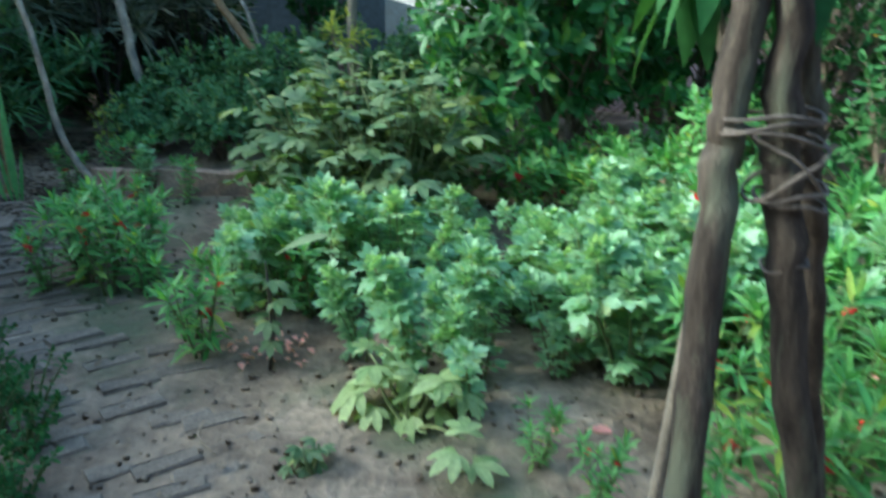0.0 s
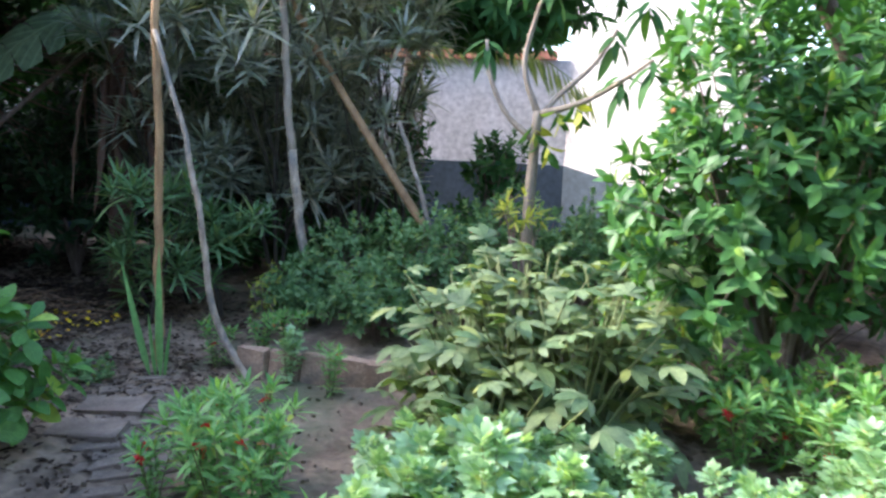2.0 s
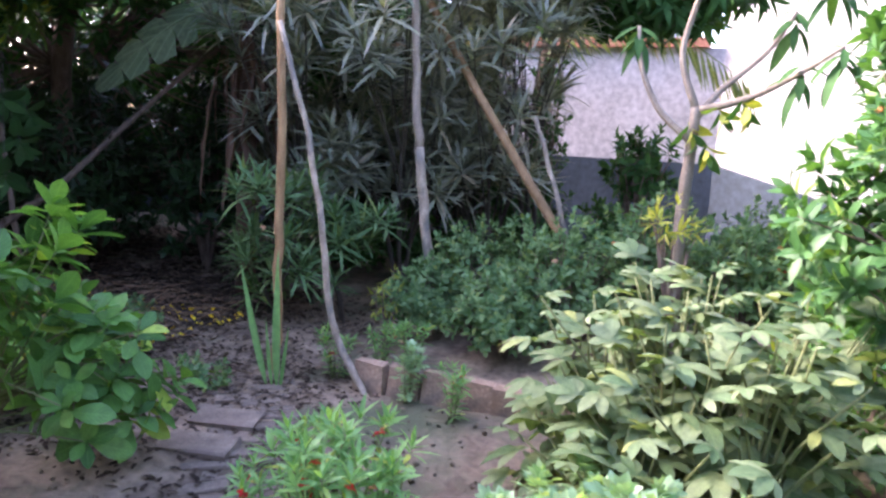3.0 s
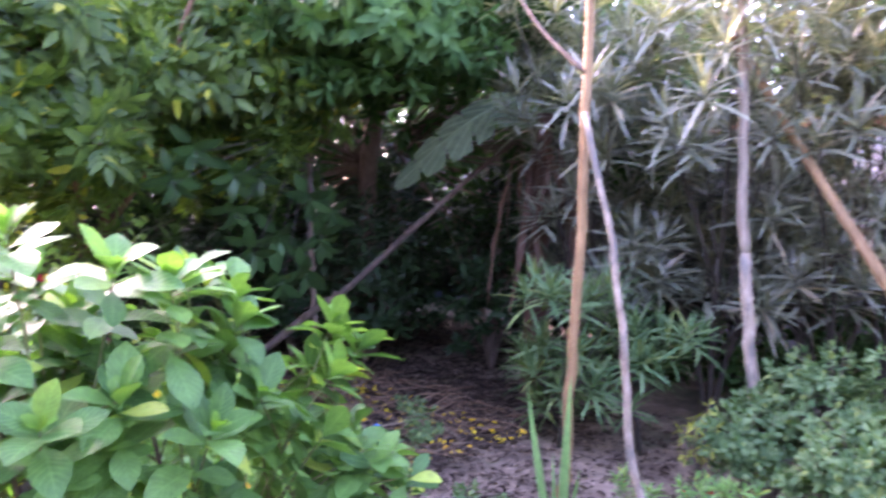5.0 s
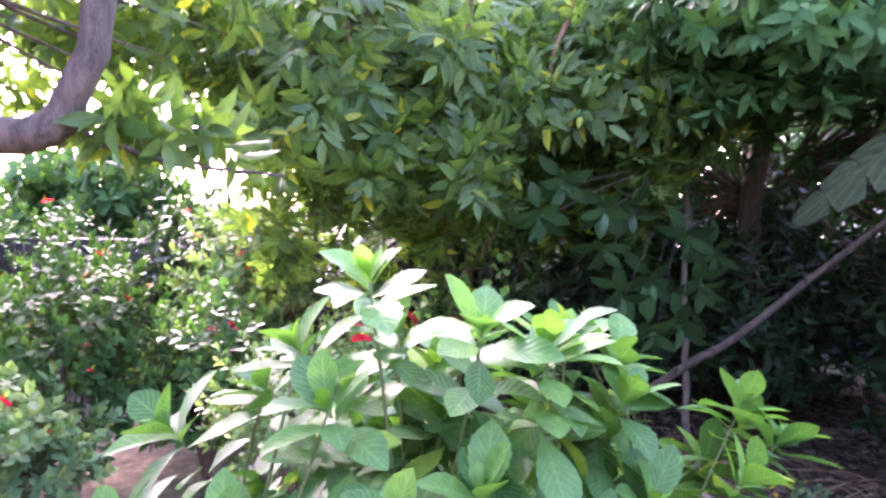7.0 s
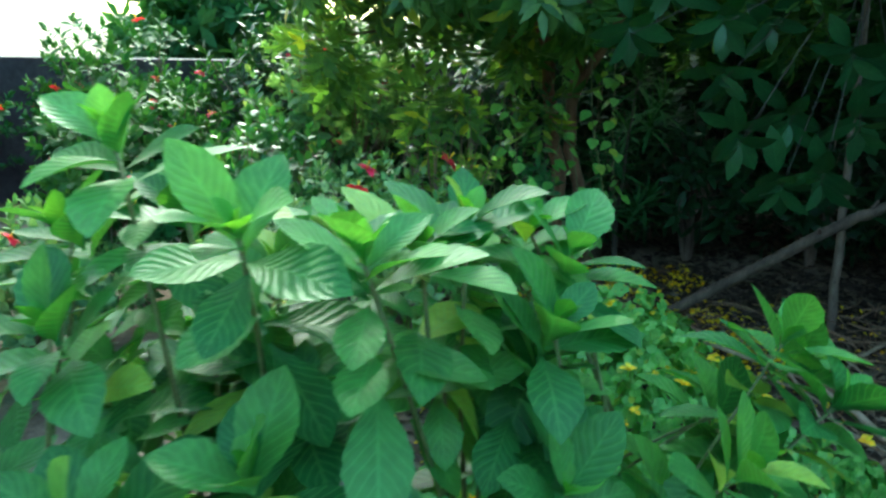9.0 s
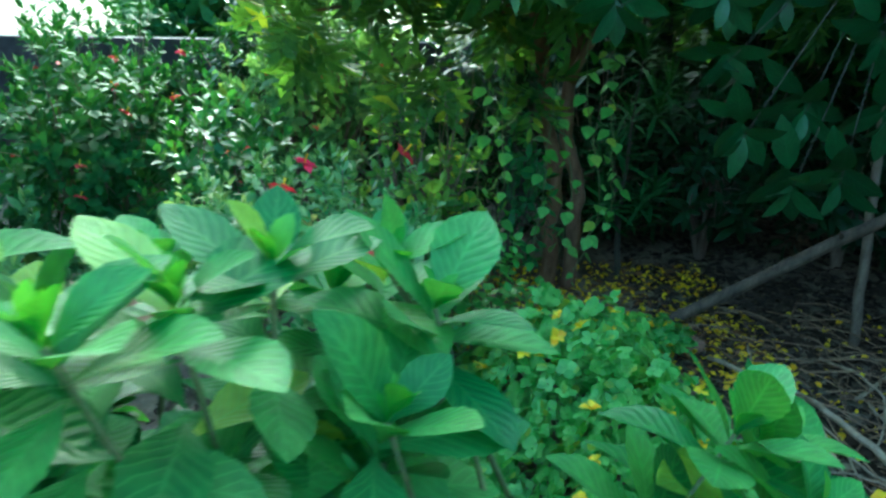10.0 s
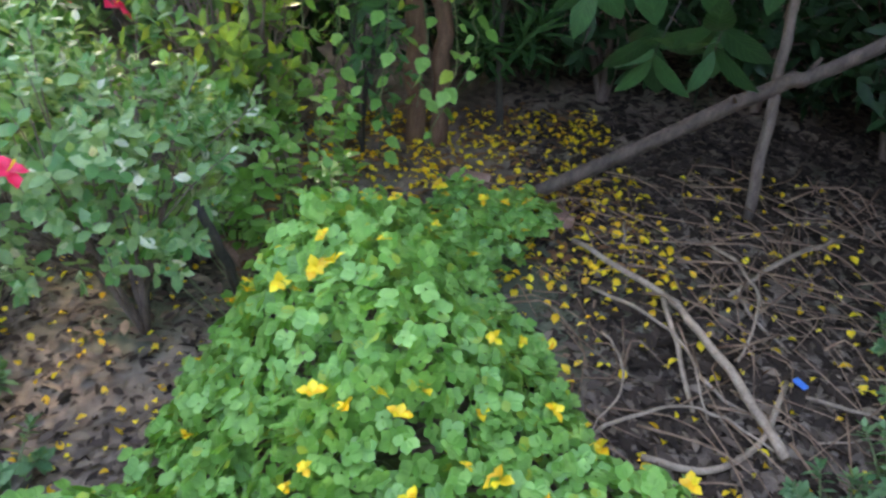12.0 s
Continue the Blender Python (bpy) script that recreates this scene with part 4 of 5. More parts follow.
P1, A1 = np.vstack([P1, P3]), np.vstack([A1, A3])
keep = ~((P1[:, 0] < -3.45) & (P1[:, 1] > 2.9))
P1, A1 = P1[keep], A1[keep]
for base, y0, y1 in (((-3.40, 3.05, -0.02), 2.75, 9), ((-3.38, 2.55, -0.02), 2.3, 2.75), ((-3.42, 2.0, -0.02), 0, 2.3)):
    ends = np.vstack([ROSETTES, P1])
    ends = ends[(ends[:, 1] > y0) & (ends[:, 1] <= y1)]
    limbs(jb, base, ends, 0.018, 0.007, BARK, 6, shoot=STALK)
SHAPES = (blade(0.20, 0.108, 14, 0.24, 0.24, 0.62, 0.03), blade(0.195, 0.112, 14, 0.34, 0.38, 0.63, 0.035), blade(0.205, 0.102, 14, 0.16, 0.12, 0.60, 0.03))
p, r = whorls(ROSETTES, R_AXIS, 9, (26, 82), (0.72, 1.12), 0.07, 0.02)
g = Geo()
for k, shape in enumerate(SHAPES):
    leaf_parts(shape, p[k::3], r[k::3], L_JASMINE, jb)
for P0, A0, n, tilt, size in ((P1, A1, 8, (34, 92), (0.6, 1.0)), (ROSETTES - R_AXIS * 0.14, R_AXIS, 5, (65, 105), (0.8, 1.15)), (ROSETTES - R_AXIS * 0.26, R_AXIS, 3, (75, 115), (0.7, 1.05))):
    pl, rl = whorls(P0, A0, n, tilt, size, 0.09, 0.08)
    for k, shape in enumerate(SHAPES):
        scatter(g, shape, pl[k::3], rl[k::3])
tagged(part("foliage", g, L_JASMINE, jb), kind="stuff")
py, ry = whorls(ROSETTES + R_AXIS * 0.01, R_AXIS, 3, (6, 26), (0.3, 0.55), 0.01)
tagged(part("young_foliage", scatter(Geo(), SHAPES[0], py, ry), L_YOUNG, jb, "bright yellow-green young leaves"), kind="stuff")
flowers(ROSETTES[[3, 9, 14, 20]] + np.array([0, 0, -0.05]), F_WHITE, jb, (0.6, 0.9))

# ---- round-leaved ground plant with fallen yellow flowers ----
def mound(x, y):
    return (0.86 + 0.14 * np.sin(7 * x + 2 * y) * np.cos(6 * y + x) + 0.08 * np.sin(17 * x) * np.sin(15 * y)) * _mound(x, y)


def _mound(x, y):
    clumps = np.maximum(0, np.sin(3.7 * x + 1.1) * np.cos(4.3 * y - 0.6 * x) + 0.35 * np.sin(11 * x) * np.cos(9 * y))
    return 0.20 * clumps + 0.70 * np.exp(-(((x + 4.40) / 0.74) ** 2 + ((y - 3.80) / 0.53) ** 2) ** 1.1) + 0.34 * np.exp(-(((x + 5.35) / 0.6) ** 2 + ((y - 3.75) / 0.36) ** 2))


gc = thing("round_leaved_plant", (-4.6, 3.75, 0.0), "mound of small round green leaflets with fallen yellow flowers", "ground plant")
mx, my = rng.uniform(-6.4, -3.7, 11000), rng.uniform(2.8, 4.7, 11000)
mz = mound(mx, my)
keep = mz > 0.12
mx, my, mz = mx[keep], my[keep], mz[keep]
lay = rng.uniform(0.45, 1.0, len(mx)) ** 0.6
P = np.stack([mx, my, mz * lay + rng.normal(0, 0.018, len(mx))], 1)
e = 0.02
N = unit(np.stack([-(mound(mx + e, my) - mz) / e, -(mound(mx, my + e) - mz) / e, np.full(len(mx), 1.2)], 1))
p, r = whorls(P, N, 1, (50, 75), (0.68, 1.2), 0.0)
tagged(part("foliage", scatter(Geo(), T_FOUR, p, r), L_CLOVER, gc), kind="stuff")
tagged(part("stalk_mass", boughs(Geo(), (-4.6, 3.75, 0.0), P[::60] - np.array([0, 0, 0.02]), 0.005, 0.002, 4), STALK, gc), kind="stuff")
top = P[lay > 0.9][::9][:85] + np.array([0, 0, 0.035])
FY = bloom(5, 0.8, (30, 60))
flowers(top + np.array([0, 0, 0.015]), F_YELLOW, gc, (0.7, 1.6), FY, "fallen_flower", "fallen yellow trumpet flower")

# ---- red-flowered shrubs ----
rose, P, A = bush("red_flowered_shrub", (-5.25, 2.95), ((-5.28, 2.72, 0.72), (0.6, 0.78, 0.46)), T_SMALL, L_ROSE, 560, 7, "shrub with pale variegated leaves and crimson flowers", "shrub", (15, 85), (0.9, 1.6), 0.08, 0.0, 0.4, (0.012, 0.003))
flowers([(-4.61, 2.995, 1.0), (-4.70, 2.72, 1.18), (-5.0, 2.75, 1.2), (-5.2, 3.1, 1.2)], F_CRIMSON, rose, (1.0, 1.2), B_BIG)
for x, y, rx, ry, h, mat, n, lab in ((-6.6, 1.3, 0.7, 0.7, 1.5, L_DARK, 380, "dark small-leaved hedge bush with red flowers"), (-6.3, 2.1, 0.55, 0.5, 1.25, L_SHRUB, 260, "bright small-leaved bush with a few red flowers"),
                                     (-7.4, 2.5, 0.6, 0.8, 1.9, L_HEDGE, 360, "tall leafy bush with a few red flowers"), (-8.7, 0.6, 0.45, 1.2, 1.75, L_DARK, 330, "dark climbing bush with red flowers on the boundary wall"), (-8.75, 2.2, 0.4, 1.0, 1.75, L_DARK, 300, "dark climbing bush with red flowers on the boundary wall"), (-8.7, -1.2, 0.45, 0.9, 1.7, L_DARK, 220, "dark climbing bush with red flowers on the boundary wall"), (-5.6, 1.0, 0.6, 0.7, 0.9, L_HEDGE, 260, "low leafy bush beside the walk")):
    ob, P, A = bush("red_flowered_shrub", (x, y), ((x, y, h * 0.52), (rx, ry, h * 0.5)), T_SMALL, mat, n, 10, lab, "shrub", (15, 85), (1.3, 2.4), 0.1, 0.0, 0.4, (0.02, 0.003))
    flowers(P[::20 if x < -8 else 44] + np.array([0.06, 0, 0.02]), F_CRIMSON, ob, (0.7, 1.15), B_BIG)
bush("leafy_shrub", (-6.35, 3.2), ((-6.3, 3.15, 0.75), (0.5, 0.5, 0.7)), T_SHRUB, L_TREE, 120, 7, "leafy shrub at the foot of the trees", "shrub", (15, 85), (0.7, 1.1), 0.08, 0.05)

# ---- yellow-flowered trees ----
def tree(name, base, trunks, crown_list, leaf, mat, per_tip, label, fl=0, size=(0.8, 1.25), sag=0.2, tilt=(25, 95), bark=BARK):
    ob = thing(name, base, label, "tree")
    for line, r0, r1 in trunks:
        part("trunk", tube(Geo(), curve(line, 18, 0.01), np.linspace(r0, r1, 18), 9, 0.05), bark, ob)
    gl, gb, yel = Geo(), Geo(), []
    for centre, radii, n, foot in crown_list:
        P, A = tips(centre, radii, n, 0.25, 0.1)
        P = P[P[:, 2] > 0.3]
        A = A[:len(P)]
        boughs(gb, foot, P[::9], 0.02, 0.004, 5, 0.15)
        p, r = whorls(P, A, per_tip, tilt, size, 0.14, sag)
        scatter(gl, leaf, p, r)
        yel.append(P[:: max(1, n // max(fl, 1))])
    tagged(part("twig_spray", gb, bark, ob), kind="stuff")
    tagged(part("crown", gl, mat, ob), kind="stuff")
    if fl:
        flowers(np.vstack(yel), F_YELLOW, ob, (0.8, 1.4), FY)
    return ob


tree("yellow_bell_tree", (-6.85, 3.98, 0.0), [([(-6.87, 4.0, -0.03), (-6.82, 3.98, 0.8), (-6.8, 3.88, 1.4), (-6.6, 3.7, 2.6)], 0.055, 0.035), ([(-6.84, 4.13, -0.03), (-6.8, 4.13, 0.7), (-6.8, 4.03, 1.3), (-6.9, 4.4, 2.7)], 0.05, 0.032), ([(-6.8, 3.88, 1.4), (-6.2, 3.65, 2.1), (-5.7, 3.55, 2.9), (-5.5, 3.5, 3.6)], 0.03, 0.014), ([(-6.81, 4.05, 1.3), (-6.2, 4.2, 2.0), (-5.75, 4.15, 2.7), (-5.6, 4.3, 3.5)], 0.028, 0.014), ([(-6.75, 3.8, 1.8), (-6.1, 3.1, 2.3), (-5.75, 2.7, 3.2)], 0.025, 0.012)],
     [((-6.6, 3.3, 2.45), (1.3, 1.5, 1.05), 330, (-6.7, 3.8, 2.0)), ((-6.7, 4.8, 2.75), (1.2, 1.0, 1.0), 340, (-6.9, 4.3, 2.2)), ((-5.9, 4.7, 2.6), (0.8, 0.8, 0.75), 150, (-6.6, 4.2, 2.2)), ((-7.6, 3.4, 3.4), (1.4, 2.2, 1.1), 330, (-6.8, 3.8, 2.6))],
     T_PINNATE, L_TREE, 7, "leafy garden tree with yellow trumpet flowers and thin trunks", 16, bark=RED_BARK)
tree("shade_tree", (-6.9, 6.9, 0.0), [([(-6.9, 6.9, -0.03), (-6.9, 6.8, 1.5), (-6.6, 6.7, 3.2)], 0.12, 0.08)],
     [((-6.2, 6.5, 3.2), (1.7, 1.4, 0.9), 420, (-6.7, 6.8, 2.6)), ((-7.8, 6.2, 2.4), (1.2, 2.0, 1.6), 420, (-6.9, 6.8, 2.0)), ((-5.2, 8.0, 2.6), (1.8, 1.2, 1.7), 460, (-6.6, 6.9, 2.2)), ((-7.6, 8.6, 1.6), (1.2, 1.0, 1.5), 300, (-6.9, 7.0, 1.0)), ((-6.9, 5.6, 3.3), (1.5, 1.3, 0.8), 420, (-6.7, 6.6, 2.8)), ((-5.2, 6.6, 3.6), (1.3, 1.2, 0.7), 320, (-6.6, 6.8, 3.0)), ((-5.1, 5.3, 2.95), (1.0, 1.1, 0.5), 300, (-6.4, 6.6, 3.0))],
     T_TREE, L_DARK, 11, "dense dark-leaved tree over the thicket", 0, (0.9, 1.4))
tree("garden_tree", (-4.35, 0.7, 0.0), [([(-4.35, 0.7, -0.03), (-4.3, 0.85, 1.2), (-4.25, 1.15, 1.88), (-4.2, 1.47, 2.0), (-4.2, 1.58, 2.14), (-4.2, 1.66, 2.45), (-4.3, 1.7, 3.2)], 0.08, 0.05), ([(-4.28, 1.0, 1.6), (-4.6, 0.5, 2.4), (-4.9, 0.0, 3.2)], 0.06, 0.04), ([(-4.21, 1.50, 2.03), (-4.25, 1.85, 1.93), (-4.32, 2.3, 1.90)], 0.014, 0.006)],
     [((-4.6, 1.1, 3.5), (1.3, 1.2, 0.8), 220, (-4.3, 1.6, 2.9)), ((-5.2, -0.4, 3.2), (1.3, 1.2, 0.8), 200, (-4.8, 0.1, 3.0)), ((-6.4, 1.5, 2.8), (1.0, 1.1, 0.7), 170, (-4.8, 0.6, 2.8)), ((-6.1, 0.5, 2.45), (0.8, 0.7, 0.5), 90, (-4.8, 0.4, 2.8)), ((-4.3, 1.85, 2.06), (0.22, 0.42, 0.2), 16, (-4.24, 1.8, 1.94))],
     T_TREE, L_TREE, 9, "crooked grey-barked tree with a bent limb", 0, (0.9, 1.4), bark=LIMB_BARK)
# Trees added outside the walls to block low sky light and close gaps.
for k, (x, y, rx, ry, hh) in enumerate(((-11.5, 4.5, 1.6, 2.0, 5.2), (-11.8, 8.0, 1.8, 2.2, 6.0), (-10.5, 11.8, 2.2, 1.6, 6.2), (-6.8, 12.6, 2.2, 1.5, 5.6), (-3.7, 12.4, 1.9, 1.3, 5.8), (-12.5, 0.8, 1.2, 1.6, 2.4), (3.6, 11.5, 2.0, 1.5, 4.8))):
    tree("far_tree", (x, y, 0.0), [([(x, y, -0.03), (x + 0.1, y, hh * 0.4), (x, y + 0.1, hh * 0.7)], 0.14, 0.08)], [((x, y, hh * 0.58), (rx, ry, hh * 0.45), 520, (x, y, hh * 0.35))], blade(0.24, 0.11, 2, 0.25, 0.2, 0.5), L_DARK, 9, "dense leafy tree beyond the boundary wall, blocking low sky light", 0, (0.9, 1.4))
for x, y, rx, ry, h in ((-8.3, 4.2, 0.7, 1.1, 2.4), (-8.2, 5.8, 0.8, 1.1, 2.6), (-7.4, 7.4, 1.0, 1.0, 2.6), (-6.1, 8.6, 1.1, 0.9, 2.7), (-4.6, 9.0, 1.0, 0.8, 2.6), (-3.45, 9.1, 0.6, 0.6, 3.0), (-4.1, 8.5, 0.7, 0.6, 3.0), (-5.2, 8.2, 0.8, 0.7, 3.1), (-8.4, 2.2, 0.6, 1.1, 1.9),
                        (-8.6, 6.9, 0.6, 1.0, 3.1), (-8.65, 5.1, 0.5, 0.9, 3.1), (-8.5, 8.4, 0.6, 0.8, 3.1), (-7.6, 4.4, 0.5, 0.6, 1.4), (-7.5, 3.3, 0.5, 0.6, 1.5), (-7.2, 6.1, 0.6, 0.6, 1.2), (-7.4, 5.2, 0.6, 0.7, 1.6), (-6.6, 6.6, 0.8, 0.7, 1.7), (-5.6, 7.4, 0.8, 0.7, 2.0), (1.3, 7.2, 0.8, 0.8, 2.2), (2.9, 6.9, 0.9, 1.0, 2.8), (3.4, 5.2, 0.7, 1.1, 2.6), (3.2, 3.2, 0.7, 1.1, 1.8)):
    bush("thicket_shrub", (x, y), ((x, y, h * 0.5), (rx, ry, h * 0.52)), T_TREE, L_THICKET_SHADE, int(420 * rx * h / 2), 8, "dense leafy shrub along the boundary, leaf colour darkened as shade", "shrub", (15, 95), (0.7, 1.2), 0.12, 0.1, 0.3, (0.03, 0.005), group="boundary thicket")
climber, P, A = bush("climbing_plant", (-6.62, 3.72), ((-6.62, 3.75, 0.8), (0.22, 0.3, 0.95)), T_SHRUB, L_SHRUB, 70, 5, "climbing leafy vine round the thin trunks", "climber", (20, 100), (0.6, 1.2), 0.1, 0.25, 0.3, (0.006, 0.003), DARK_STALK)
for x, y, h in ((-5.95, 3.42, 0.62), (-5.75, 3.2, 0.5), (-6.1, 3.15, 0.7), (-5.85, 3.62, 0.42), (-5.6, 3.42, 0.4), (-6.2, 3.55, 0.55)):
    herb("leafy_weed", (x, y), h, 5, blade(0.085, 0.062, 4, 0.15, 0.2, 0.45), L_CLOVER, 5, "loose yellow-green weed at the foot of the trees", "weed", 0.2, (30, 95), (0.6, 1.2), group="weeds under the tree", sag=0.15, top=5)
hang = thing("hanging_vine", (-6.5, 3.9, 0.0), "thin hanging vine strands with pale heart-shaped leaves", "climber")
HEART = blade(0.075, 0.062, 4, 0.15, 0.25, 0.38)
for x, y, z0, z1 in ((-6.40, 3.52, 1.9, 0.25), (-6.48, 3.66, 1.7, 0.5), (-6.42, 3.82, 2.0, 0.12), (-6.52, 3.98, 1.8, 0.35), (-6.40, 4.12, 1.9, 0.2), (-6.46, 4.24, 1.6, 0.55), (-6.5, 3.3, 1.7, 0.3)):
    line = curve([(x - 0.15, y, z0), (x, y + rng.normal(0, 0.06), 0.7 * z0 + 0.3 * z1), (x + 0.06, y + rng.normal(0, 0.08), 0.3 * z0 + 0.7 * z1), (x + 0.02, y + rng.normal(0, 0.05), z1)], 16, 0.008)
    part("strand", tube(Geo(), line, 0.003, 5), STALK, hang)
    c = np.repeat(line, 3, 0) + rng.normal(0, 0.02, (48, 3))
    a = rng.uniform(0, 6.28, 48)
    d = np.stack([np.cos(a) + 0.3, np.sin(a), np.full(48, -0.55)], 1)
    leaf_parts(HEART, c[::2], frames(d, np.tile([0.5, 0.0, 1.0], (48, 1)), rng.uniform(0.6, 1.35, 48))[::2], L_CLOVER, hang)
tree("mango_tree", (2.3, 8.2, 0.0), [([(2.3, 8.2, -0.03), (2.1, 8.1, 1.5), (1.5, 7.9, 2.8), (0.6, 7.6, 3.4), (-0.5, 7.4, 3.6)], 0.12, 0.05)],
     [((-0.5, 7.3, 3.35), (1.2, 0.9, 0.5), 120, (-0.2, 7.4, 3.5)), ((1.2, 7.4, 3.3), (1.2, 1.0, 0.7), 150, (0.8, 7.6, 3.3)), ((-1.2, 7.6, 2.85), (1.0, 0.6, 0.5), 150, (-0.5, 7.4, 3.55)), ((-1.9, 8.4, 3.35), (1.1, 0.8, 0.6), 190, (-0.5, 7.4, 3.58)), ((-1.45, 8.3, 2.78), (0.85, 0.6, 0.34), 120, (-0.5, 7.4, 3.58))], T_MANGO, L_DARK, 9, "spreading tree with long drooping dark leaves", 0, (0.8, 1.2), 0.5)
for x, y, rx, h in ((-2.45, 9.0, 0.3, 2.3), (-3.0, 8.8, 0.4, 2.6), (-3.3, 7.9, 0.6, 0.8), (-4.1, 7.8, 0.6, 0.9), (-2.7, 7.9, 0.5, 0.7), (-2.5, 8.7, 0.6, 1.1), (-1.7, 9.3, 0.5, 0.9), (-0.2, 8.6, 0.6, 1.0), (-0.9, 7.7, 0.6, 0.95), (0.6, 8.2, 0.6, 1.1)):
    bush("wall_shrub", (x, y), ((x, y, h * 0.5), (rx, 0.4, h * 0.52)), T_SHRUB, L_DARK, 130, 8, "dark low shrub in front of the painted wall", "shrub", (15, 90), (0.8, 1.3), 0.09, 0.05, 0.35, (0.015, 0.004), group="shrubs by the wall")
side = thing("leafy_sapling", (-6.0, 5.57, 0.0), "thin sapling with large pointed leaves in shade", "tree")
part("trunk", tube(Geo(), curve([(-6.0, 5.56, -0.02), (-6.0, 5.51, 0.66), (-6.0, 5.47, 1.1), (-5.95, 5.4, 1.7), (-5.7, 5.2, 2.2)], 18, 0.004), np.linspace(0.027, 0.016, 18), 8, 0.05), BARK, side)
P = np.array([(-5.15, 4.62, 1.08), (-5.10, 4.78, 1.12), (-5.2, 4.42, 1.28), (-5.3, 4.7, 1.36), (-5.15, 4.95, 1.35), (-5.4, 4.4, 1.55), (-5.3, 4.95, 1.65), (-5.5, 4.65, 1.8), (-5.35, 5.2, 1.55), (-5.25, 4.3, 1.8), (-5.4, 4.1, 1.95), (-5.3, 3.9, 1.75)])
for e in P:
    part("branch", boughs(Geo(), (-5.72, 5.22, 2.16), [e], 0.005, 0.002, 5, -0.1), DARK_STALK, side)
p, r = whorls(P, np.tile([0.35, -0.1, -0.25], (len(P), 1)), 9, (35, 100), (0.85, 1.2), 0.14, 0.3)
leaf_parts(blade(0.20, 0.085, 6, 0.18, 0.22, 0.5), p, r, L_POINTED, side)

# ---- fallen wood and litter ----
fb = thing("fallen_branch", (-6.13, 4.45, 0.0), "long bare branch slanting up from the ground", "branch")
line = curve([(-6.13, 4.45, 0.02), (-5.62, 5.25, 0.79), (-5.5, 5.46, 0.96), (-5.0, 6.45, 1.95), (-4.85, 6.75, 2.22)], 24, 0.003)
part("stem", tube(Geo(), line, np.linspace(0.034, 0.017, 24), 9, 0.04), LIMB_BARK, fb)
for k, d in ((5, (0.05, -0.04, 0.05)), (9, (-0.03, 0.06, 0.07)), (14, (0.06, -0.03, 0.06)), (19, (-0.05, 0.04, 0.08))):
    part("twig_stub", tube(Geo(), [line[k], line[k] + 0.6 * np.array(d), line[k] + np.array(d)], [0.014, 0.010, 0.007], 6, 0.05), LIMB_BARK, fb)
stick("dead_branch", curve([(-5.75, 4.65, 0.05), (-5.28, 4.89, 0.10), (-4.9, 4.98, 0.10), (-4.53, 5.05, 0.04)], 18, 0.004), np.linspace(0.012, 0.018, 18), DRY_TWIG, "bent grey dead branch on litter", "branch")
stick("dead_branch", curve([(-5.28, 4.89, 0.10), (-5.0, 4.86, 0.07), (-4.75, 4.84, 0.02)], 10, 0.003), np.linspace(0.011, 0.008, 10), DRY_TWIG, "forked grey dead twig on litter", "branch")
stick("dead_branch", curve([(-5.35, 5.2, 0.04), (-5.5, 5.5, 0.12), (-5.65, 5.8, 0.10)], 12, 0.003), np.linspace(0.009, 0.012, 12), DRY_TWIG, "pale broken twig on dark soil", "branch")
stick("dead_branch", curve([(-4.55, 4.6, 0.05), (-4.5, 4.8, 0.03), (-4.6, 5.0, 0.04), (-4.85, 5.2, 0.05)], 12, 0.003), np.linspace(0.012, 0.009, 12), DRY_TWIG, "curved dead twig on litter", "branch")
for x, y, a, L, bend, r in ((-5.05, 4.75, 0.3, 0.75, 0.10, 0.008), (-4.75, 5.15, 1.0, 0.6, -0.09, 0.007), (-5.35, 5.15, -0.2, 0.8, 0.12, 0.009), (-4.6, 4.75, 1.4, 0.55, 0.10, 0.007), (-5.1, 5.45, 0.7, 0.7, -0.12, 0.008), (-5.6, 4.95, 0.1, 0.6, -0.08, 0.007), (-4.9, 4.55, -0.3, 0.5, 0.08, 0.006), (-4.5, 5.35, 0.4, 0.6, 0.1, 0.007)):
    d, q = np.array([math.cos(a), math.sin(a), 0]) * L / 2, np.array([-math.sin(a), math.cos(a), 0.5]) * bend
    c = np.array([x, y, 0.05])
    stick("dead_branch", curve([c - d, c - 0.4 * d + 0.8 * q, c + 0.3 * d + q, c + d], 14, 0.004), np.linspace(r, 0.5 * r, 14), DRY_TWIG, "curved pale dry twig lying on litter", "branch", 7)
stick("stick", curve([(-5.26, 3.32, 0.0), (-5.2, 3.3, 0.3), (-5.12, 3.25, 0.62)], 10, 0.004), np.linspace(0.02, 0.016, 10), DARK_STALK, "short dark stick standing beside the leaf mound", "stick")
g = Geo()
for k in range(270):
    x, y = rng.uniform(-6.3, -4.1), rng.uniform(4.35, 6.3)
    a, L = rng.normal(0.5, 0.9), rng.uniform(0.15, 0.6)
    z = rng.uniform(0.01, 0.10)
    d = np.array([math.cos(a), math.sin(a), 0]) * L / 2
    tube(g, curve([np.array([x, y, z]) - d, np.array([x, y, z + 0.02]) + rng.normal(0, 0.04, 3), np.array([x, y, rng.uniform(0.01, 0.07)]) + d], 6), np.linspace(rng.uniform(0.003, 0.008), 0.002, 6), 4)
tagged(solid("twig_litter", g, THIN_TWIG, "heap of thin dry grey twigs on soil", "twigs", "stuff", True))


